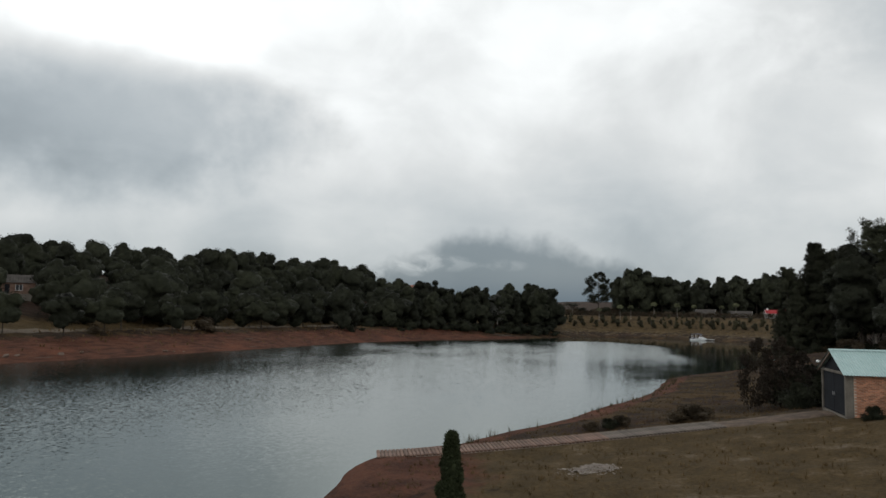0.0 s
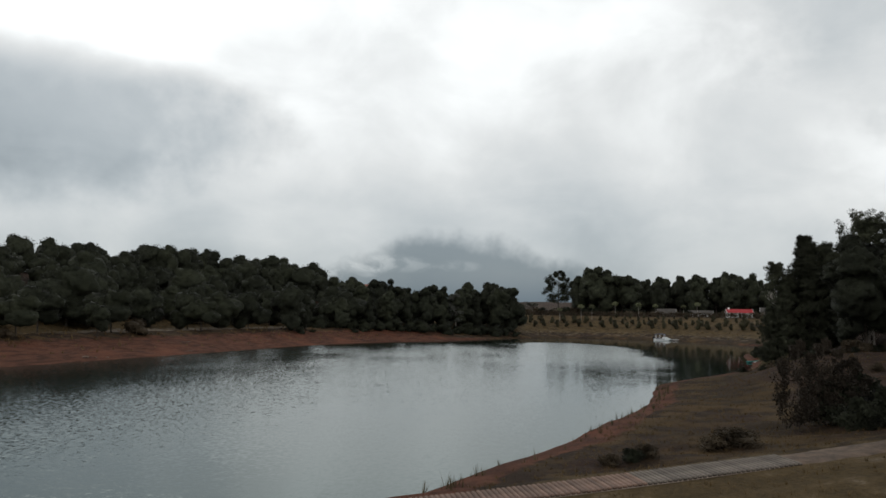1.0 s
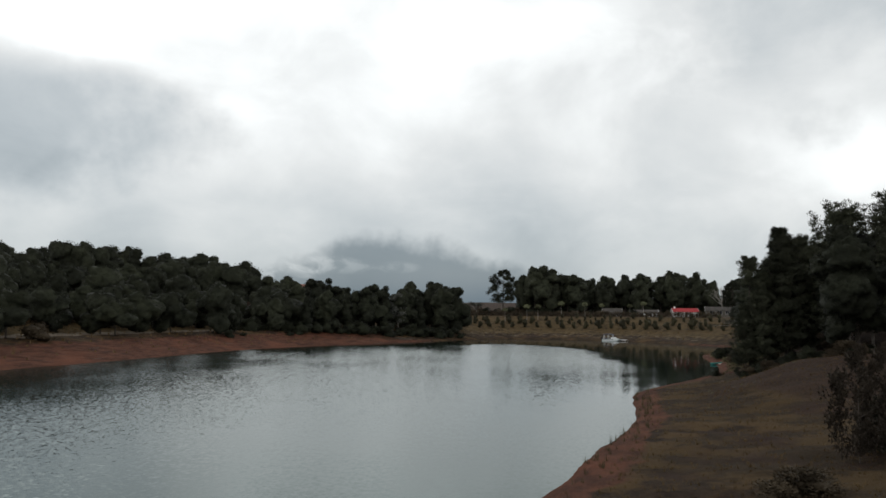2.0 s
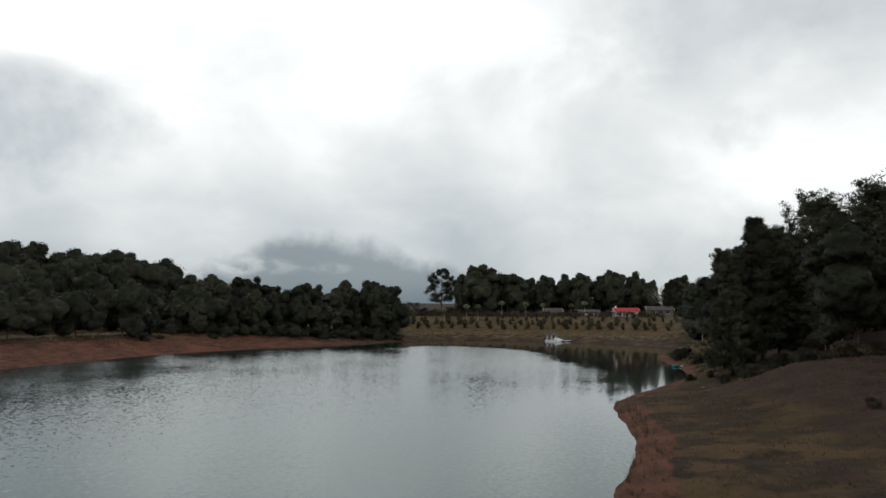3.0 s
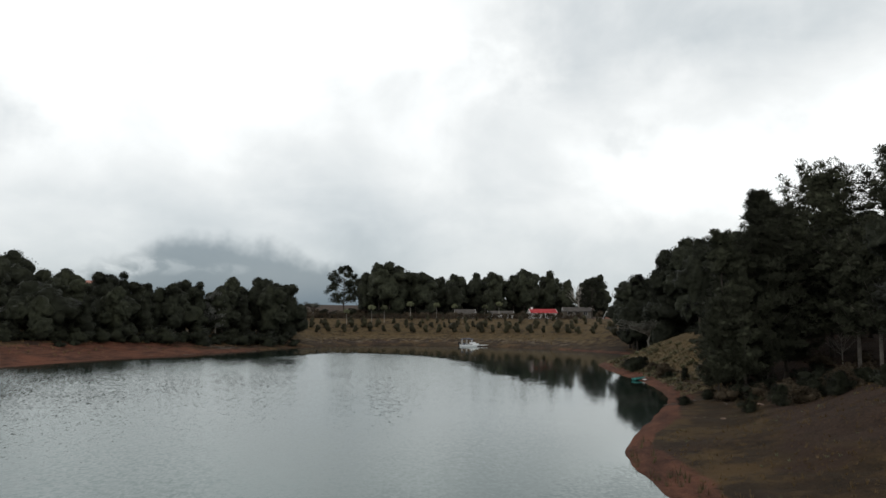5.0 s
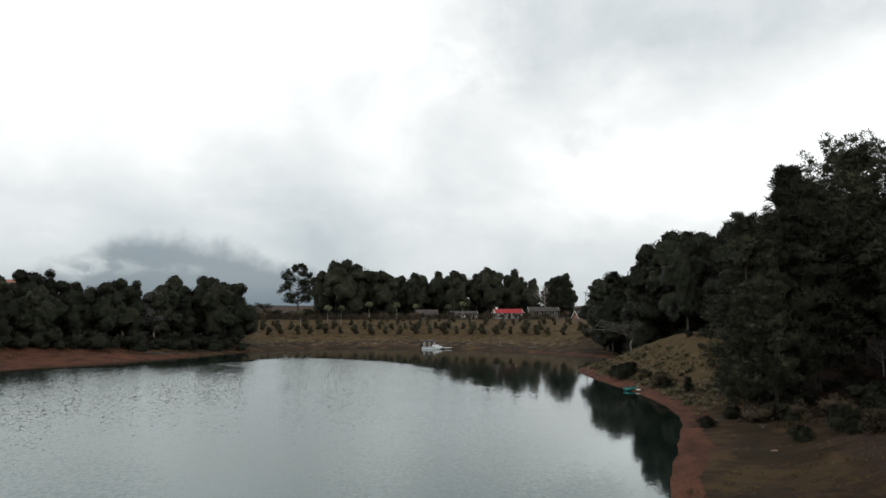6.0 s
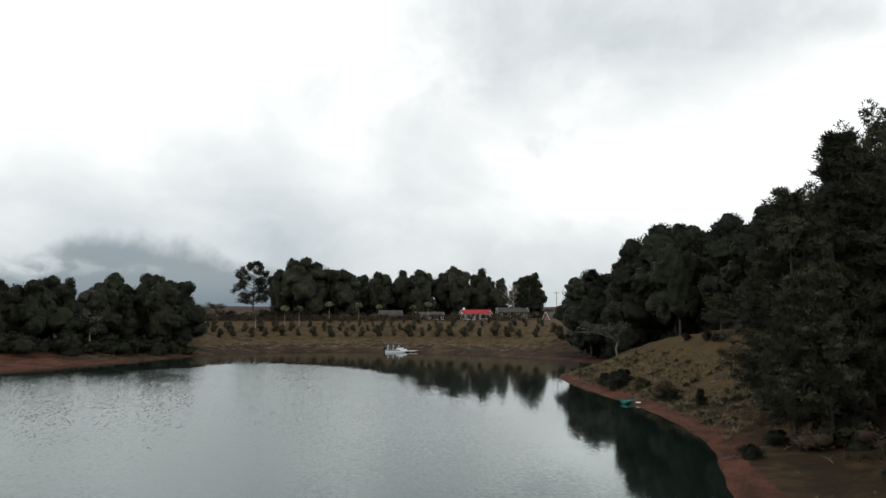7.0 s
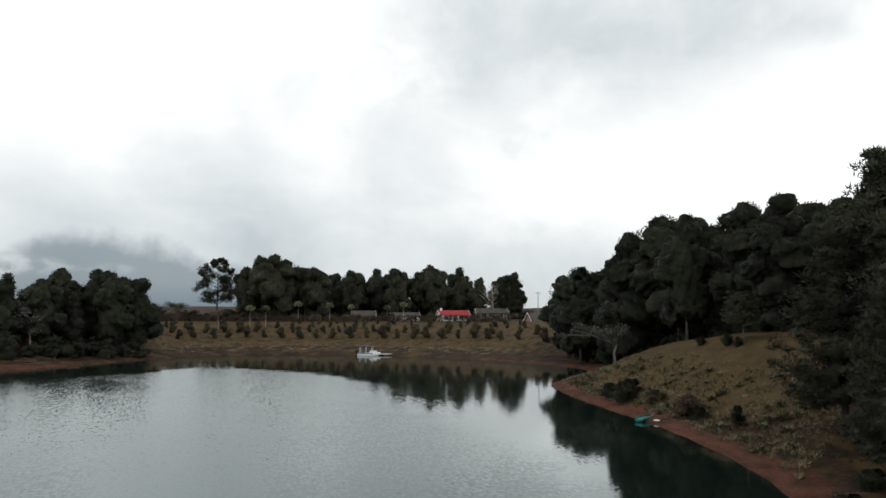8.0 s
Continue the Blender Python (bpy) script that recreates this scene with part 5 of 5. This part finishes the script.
# ---- houses beyond the orchard ----
def house(name, label, x, y, turn, long, deep, eave, rise, wall, roof, openings, base=0.0, over=0.35, chimney=False, roof_label="", ribbed=True):
    """A gabled house: four walls, two roof slopes, windows and doors on the long front (local -y)."""
    root = tagged(new(name), label, "house")
    root.matrix_basis = pose(x, y, ground_at(x, y) + base, 0, 0, turn)
    h = deep / 2
    box("plinth", (-long / 2 - 0.1, long / 2 + 0.1, -h - 0.1, h + 0.1, -2.5, 0.15), M_CEMENT, root, "cement plinth")
    front = box("wall", (-long / 2, long / 2, -h, -h + 0.22, 0.15, eave), wall, root, bev=0)
    box("wall", (-long / 2, long / 2, h - 0.22, h, 0.15, eave), wall, root, bev=0)
    for x0 in (-long / 2, long / 2 - 0.22):
        prism("wall", [(-h + 0.22, 0.15), (h - 0.22, 0.15), (h - 0.22, eave), (0, eave + rise - 0.1), (-h + 0.22, eave)], 0, x0, x0 + 0.22, wall, root)
    k = rise / h
    for sgn in (-1, 1):
        y0, z0 = sgn * (h + over), eave - over * k + 0.06
        if ribbed:
            sheet("roof_slope", -long / 2 - over, long / 2 + over, y0, z0, 0, eave + rise + 0.06, roof, root, 0.5, 0.03, 0.03, roof_label)
        else:
            prism("roof_slope", [(y0, z0 - 0.08), (y0, z0), (0, eave + rise + 0.06), (0, eave + rise - 0.04)], 0, -long / 2 - over, long / 2 + over, roof, root, roof_label)
    for x0 in (-long / 2 - over - 0.03, long / 2 + over):
        for sgn in (-1, 1):
            prism("barge_board", [(sgn * (h + over), eave - over * k - 0.12), (sgn * (h + over), eave - over * k + 0.1), (0, eave + rise + 0.12), (0, eave + rise - 0.1)], 0, x0, x0 + 0.04, M_WHITE, root, "white barge board")
    for kind_, x0, x1, z0, z1 in openings:
        if kind_ == "door":
            d_ = box("door", (x0, x1, -h - 0.03, -h + 0.02, z0, z1), M_DOOR, root, "dark door")
            box("door_handle", (x1 - 0.15, x1 - 0.1, -h - 0.07, -h - 0.03, z0 + 0.95, z0 + 1.1), M_METAL, d_)
        else:
            w_ = box("window", (x0, x1, -h - 0.02, -h + 0.02, z0, z1), M_GLASS, root, "dark glazed window")
            for a_, b_ in ((x0 - 0.05, x0), (x1, x1 + 0.05), ((x0 + x1) / 2 - 0.02, (x0 + x1) / 2 + 0.02)):
                box("frame", (a_, b_, -h - 0.05, -h + 0.01, z0 - 0.05, z1 + 0.05), M_WHITE, w_, bev=0)
            box("sill", (x0 - 0.1, x1 + 0.1, -h - 0.12, -h, z0 - 0.1, z0 - 0.04), M_WHITE, w_, bev=0)
    if chimney:
        box("chimney", (-long / 2 + 0.4, -long / 2 + 1.0, -0.3, 0.3, eave + rise * 0.5, eave + rise + 0.7), M_WHITE, root, "white chimney", 0.02)
    return root


house("cottage", "white cottage with a bright red tin roof behind the hedge", 135.5, 303, -14, 9.2, 5.2, 2.6, 1.3, M_WHITE, M_REDROOF,
      [("window", -3.4, -2.3, 1.0, 2.0), ("door", -0.5, 0.4, 0.15, 2.15), ("window", 1.5, 2.6, 1.0, 2.0)], base=-0.4, chimney=True, roof_label="bright red tin roof")
house("cottage", "long low grey cottage with a dark roof behind the hedge", 151.5, 306, -24, 10, 5.5, 2.4, 1.4, M_CEMENT, M_DARKROOF,
      [("window", -3.6, -1.8, 1.0, 2.0), ("window", -0.9, 0.9, 0.9, 2.1), ("window", 2.2, 3.6, 1.0, 2.0)], ribbed=False)
house("brick_house", "brick house with a steep dark roof and white trim", 150.6, 278.0, -8, 7.6, 5.0, 2.6, 2.3, M_REDBRICK, M_DARKROOF,
      [("window", -3.0, -1.9, 0.9, 2.0), ("door", -1.0, -0.1, 0.15, 2.15), ("window", 0.9, 2.1, 0.9, 2.0)], base=-2.3, ribbed=False)
house("cottage", "grey shuttered cottage under the tall trees", 112, 319, -20, 7, 5, 2.3, 1.9, M_CEMENT, M_DARKROOF,
      [("window", -2.2, -1.1, 0.9, 1.9), ("door", 0.2, 1.0, 0.15, 2.1), ("window", 1.8, 2.7, 0.9, 1.9)], base=-0.9, ribbed=False)
house("cottage", "low pale-walled cottage under the tall trees", 127, 320, -20, 9, 5, 2.3, 1.2, M_WHITE, M_DARKROOF,
      [("window", -3.2, -1.4, 0.9, 1.9), ("window", 0.2, 2.0, 0.9, 1.9), ("door", 2.8, 3.6, 0.15, 2.1)], base=-0.8, ribbed=False)
house("house", "pale house with a dull red roof above the wood", -14.8, 309, -5, 7, 6, 4.3, 1.8, M_WHITE, M_REDBRICK,
      [("window", -2.4, -1.2, 2.4, 3.6), ("window", 1.0, 2.2, 2.4, 3.6), ("door", -0.4, 0.5, 0.15, 2.2)], base=-0.6, roof_label="dull red roof")
house("cottage", "brown timber cottage half hidden in the wood", -91, 157, 28, 10, 5, 2.6, 1.5, M_SLAT, M_DARKROOF,
      [("window", -3.2, -2, 0.9, 2.0), ("door", -0.4, 0.5, 0.15, 2.1), ("window", 1.6, 2.8, 0.9, 2.0)])

# ---- hedge and fence behind the orchard ----
pts = [q for q in along_bank(39, 1.1) if q[1] > 268 or q[0] < 115]
cs, rs = [], []
for x, y in pts:
    z = ground_at(x, y)
    for k in range(10):
        cs.append((x + rng.uniform(-0.6, 0.6), y + rng.uniform(-0.5, 0.5), z + rng.uniform(0.2, 1.75)))
        rs.append(0.5)
tagged(new("hedge", leaf_mesh("hedge", leaves(rng, cs, rs, 22, 0.22), M_SHRUB)), "dark brown hedge along the top of the orchard", "hedge", kind="stuff")
fence = tagged(new("wire_fence"), "low post and rail fence above the orchard", "fence")
posts = [q for q in along_bank(36, 3.0) if q[1] > 268 or q[0] < 115]
post_me = mesh_from("post", *tube([(0, 0, -0.3), (0, 0, 1.25)], [0.06, 0.05], 6), [M_BARK])
for i, (x, y) in enumerate(posts):
    part("post", post_me, fence, matrix=pose(x, y, ground_at(x, y)))
for zz in (0.55, 1.1):
    path = [(x, y, ground_at(x, y) + zz) for x, y in posts]
    rod("rail", path, [0.02] * len(path), M_BARK, fence, sides=4)


def utility_pole(x, y, h):
    root = tagged(new("utility_pole"), "wooden utility pole with a crossarm by the houses", "pole")
    root.matrix_basis = pose(x, y, ground_at(x, y), 0, 0, -30)
    rod("pole", [(0, 0, -0.5), (0, 0, h)], [0.14, 0.1], M_WOOD, root)
    arm = box("crossarm", (-0.8, 0.8, -0.06, 0.06, h - 0.5, h - 0.36), M_WOOD, root)
    for x_ in (-0.7, 0, 0.7):
        rod("insulator", [(x_, 0, h - 0.36), (x_, 0, h - 0.22), (x_, 0, h - 0.16)], [0.05, 0.06, 0.03], M_WHITE, arm)


utility_pole(158, 289, 9.0)


# ---- boats ----
def hull_mesh(name, length, beam, depth, mat, thick=0.05, sheer=0.15, blunt=0.0):
    """An open hull: stations from stern to bow, with an outer and an inner skin."""
    vs, fs = [], []
    n, m_ = 12, 9
    for skin in (0, 1):
        for i in range(n + 1):
            u = i / n
            b = beam / 2 * (1 - max(0.0, (u - 0.45) / 0.55) ** 2.2 * (1 - blunt)) * (0.82 + 0.18 * min(1, u * 3))
            b = max(0.02, b - thick * skin)
            keel = -depth * (1 - max(0.0, (u - 0.7) / 0.3) ** 2 * 0.75) + thick * skin
            top = sheer * u * u
            for k in range(m_):
                a = math.pi * k / (m_ - 1)
                c = math.cos(a)
                s = math.sin(a) ** 0.6
                vs.append(((u - 0.5) * length, b * c, top + (keel - top) * s))
    for skin in (0, 1):
        o = skin * (n + 1) * m_
        for i in range(n):
            for k in range(m_ - 1):
                q = (o + i * m_ + k, o + i * m_ + k + 1, o + (i + 1) * m_ + k + 1, o + (i + 1) * m_ + k)
                fs.append(q if skin else q[::-1])
    o = (n + 1) * m_
    for i in range(n):
        for k in (0, m_ - 1):
            q = (i * m_ + k, (i + 1) * m_ + k, o + (i + 1) * m_ + k, o + i * m_ + k)
            fs.append(q)
    fs.append(tuple(range(m_)))
    return mesh_from(name, vs, fs, [mat], True)


boat = tagged(new("motorboat"), "small white motorboat with a navy canopy moored at the bank", "boat")
boat.matrix_basis = pose(88.6, 259.8, 0.72, 0, 0, -30) @ Matrix.Diagonal((1.2, 1.2, 1.3, 1))
part("hull", hull_mesh("boat_hull", 4.4, 2.0, 0.85, M_GEL, blunt=0.15), boat, "white hull")
box("deck", (-2.0, 1.2, -0.8, 0.8, -0.3, -0.22), M_GEL, boat, bev=0.01)
box("rub_rail", (-2.1, 0.9, -1.03, -0.98, -0.12, -0.02), M_DOOR, boat, "black rub rail")
box("seat", (-1.5, -0.9, -0.7, 0.7, -0.22, 0.18), M_NAVY, boat, "navy bench seat", 0.04)
cabin = box("cuddy", (0.3, 1.5, -0.7, 0.7, -0.22, 0.42), M_GEL, boat, "white cuddy cabin", 0.08)
box("console", (0.1, 0.6, -0.45, 0.45, -0.22, 0.42), M_GEL, boat, "white steering console", 0.05)
prism("windscreen", [(0.5, 0.42), (0.75, 0.42), (0.45, 0.8), (0.42, 0.8)], 1, -0.5, 0.5, M_GLASS, boat, "tilted windscreen")
for x_ in (-1.7, -0.6, 0.6):
    for y_ in (-0.88, 0.88):
        rod("canopy_pole", [(x_, y_, -0.05), (x_, y_ * 0.95, 1.0)], [0.05, 0.05], M_GEL, boat, "white canopy pole")
prism("canopy", [(-1.95, 0.92), (-1.9, 1.16), (-0.6, 1.3), (0.7, 1.16), (0.9, 0.92), (0.75, 0.92), (0.6, 1.02), (-0.6, 1.14), (-1.75, 1.02), (-1.8, 0.92)], 1, -1.0, 1.0, M_NAVY, boat, "navy canvas canopy")
motor = box("outboard_motor", (-2.6, -2.2, -0.2, 0.2, -0.1, 0.45), M_DOOR, boat, "black outboard motor", 0.06)
box("shaft", (-2.48, -2.32, -0.06, 0.06, -0.85, -0.1), M_DOOR, motor, bev=0.01)

jetty = tagged(new("floating_jetty"), "low white floating jetty on dark drums beside the motorboat", "jetty")
jetty.matrix_basis = pose(92.6, 259.4, 0.1, 0, 0, -22)
for i in range(13):
    box("plank", (-2.9 + i * 0.45, -2.9 + i * 0.45 + 0.43, -0.6, 0.6, 0.36, 0.42), M_GEL, jetty, bev=0.01)
for y_ in (-0.5, 0.5):
    box("beam", (-2.9, 2.95, y_ - 0.06, y_ + 0.06, 0.2, 0.36), M_GEL, jetty, bev=0.01)
for x_ in (-2.2, -0.7, 0.8, 2.3):
    rod("drum", [(x_, -0.6, 0.05), (x_, 0.6, 0.05)], [0.24, 0.24], M_DOOR, jetty, "dark float drum", 10)

canoe = tagged(new("rowing_boat"), "teal-painted rowing boat drawn up at the water's edge", "boat")
canoe.matrix_basis = pose(63.3, 144.0, 0.3, -3, 1, 25) @ Matrix.Diagonal((0.85, 0.85, 0.75, 1))
part("hull", hull_mesh("canoe_hull", 3.6, 1.05, 0.42, M_TEAL, 0.04, 0.18), canoe, "teal hull")
for x_ in (-0.9, 0.2):
    box("thwart", (x_, x_ + 0.22, -0.46, 0.46, -0.12, -0.08), M_WOOD, canoe, "plain timber thwart")
board = tagged(new("float_board"), "small white float board lying beside the rowing boat", "board")
board.matrix_basis = pose(63.1, 142.3, 0.14, 0, 3, 20)
box("deck", (-0.6, 0.6, -0.25, 0.25, 0, 0.1), M_WHITE, board, bev=0.04)


# ---- driftwood and stones ----
def driftwood(x, y, length, turn_, thick=0.035, label="grey bleached branch lying on the bank"):
    root = tagged(new("branch"), label, "branch")
    root.matrix_basis = pose(x, y, max(0.0, ground_at(x, y)) + thick, 0, 0, turn_)
    bits = [tube([(-length / 2, 0, 0), (-length * 0.1, 0.12, 0.05), (length / 2, -0.1, 0.12)], [thick, thick * 0.8, thick * 0.3], 6)]
    for k in range(4):
        u, v, w = rng.uniform(-0.3, 0.4), rng.uniform(-0.5, 0.5), rng.uniform(0.02, 0.25)
        bits.append(tube([(length * u, 0.03, 0.04), (length * (u + 0.1), v * 0.6, w * 0.6), (length * (u + 0.22), v, w)], [thick * 0.5, thick * 0.35, thick * 0.1], 5))
    part("wood", mesh_from("wood", *joined(bits), [M_DRIFT], True), root)


for x, y, l, a in ((52.0, 117.0, 2.0, 20), (53.2, 118.0, 1.7, 70), (51.0, 118.5, 1.5, -30), (47.6, 117.2, 1.8, -10), (49.5, 112.5, 1.6, 40), (-57.5, 108, 3.4, 40), (-38, 152, 2.2, 60), (12, 232, 3.0, 20), (4, 226, 2.2, -30), (26, 240, 2.4, 35), (-30, 184, 2.4, 10), (-24, 196, 2.8, 40), (-41, 160, 2.2, 60)):
    driftwood(x, y, l, a)
for k in range(9):
    driftwood(15.5 + rng.uniform(-5, 6), 246.5 + rng.uniform(-2.5, 2.5), rng.uniform(2.5, 4.5), rng.uniform(-25, 45), rng.uniform(0.05, 0.1), "twisted grey roots and branches washed up on the bank")
rocks = [stone_mesh("rock", 20 + k, M_ROCK, 0.3) for k in range(4)]
for i in range(70):
    if i < 40:
        u = rng.uniform(0, 1)
        x, y = -64 + 74 * u, 98 + 122 * u ** 0.9
    else:
        x, y = 40 + rng.uniform(0, 36), 104 + rng.uniform(0, 66)
    q = float(shore_distance(x, y)[0])
    if not 0.5 < q < 14:
        continue
    s = rng.uniform(0.18, 0.5) if i < 40 else rng.uniform(0.1, 0.25)
    ob = tagged(new("rock", rocks[i % 4]), "weathered brown rock on the earth bank", "rock", "bank rocks")
    ob.matrix_basis = pose(x, y, ground_at(x, y) + s * 0.15, rng.uniform(-20, 20), rng.uniform(-20, 20), rng.uniform(0, 360)) @ Matrix.Diagonal((s * 1.4, s, s * 0.6, 1))
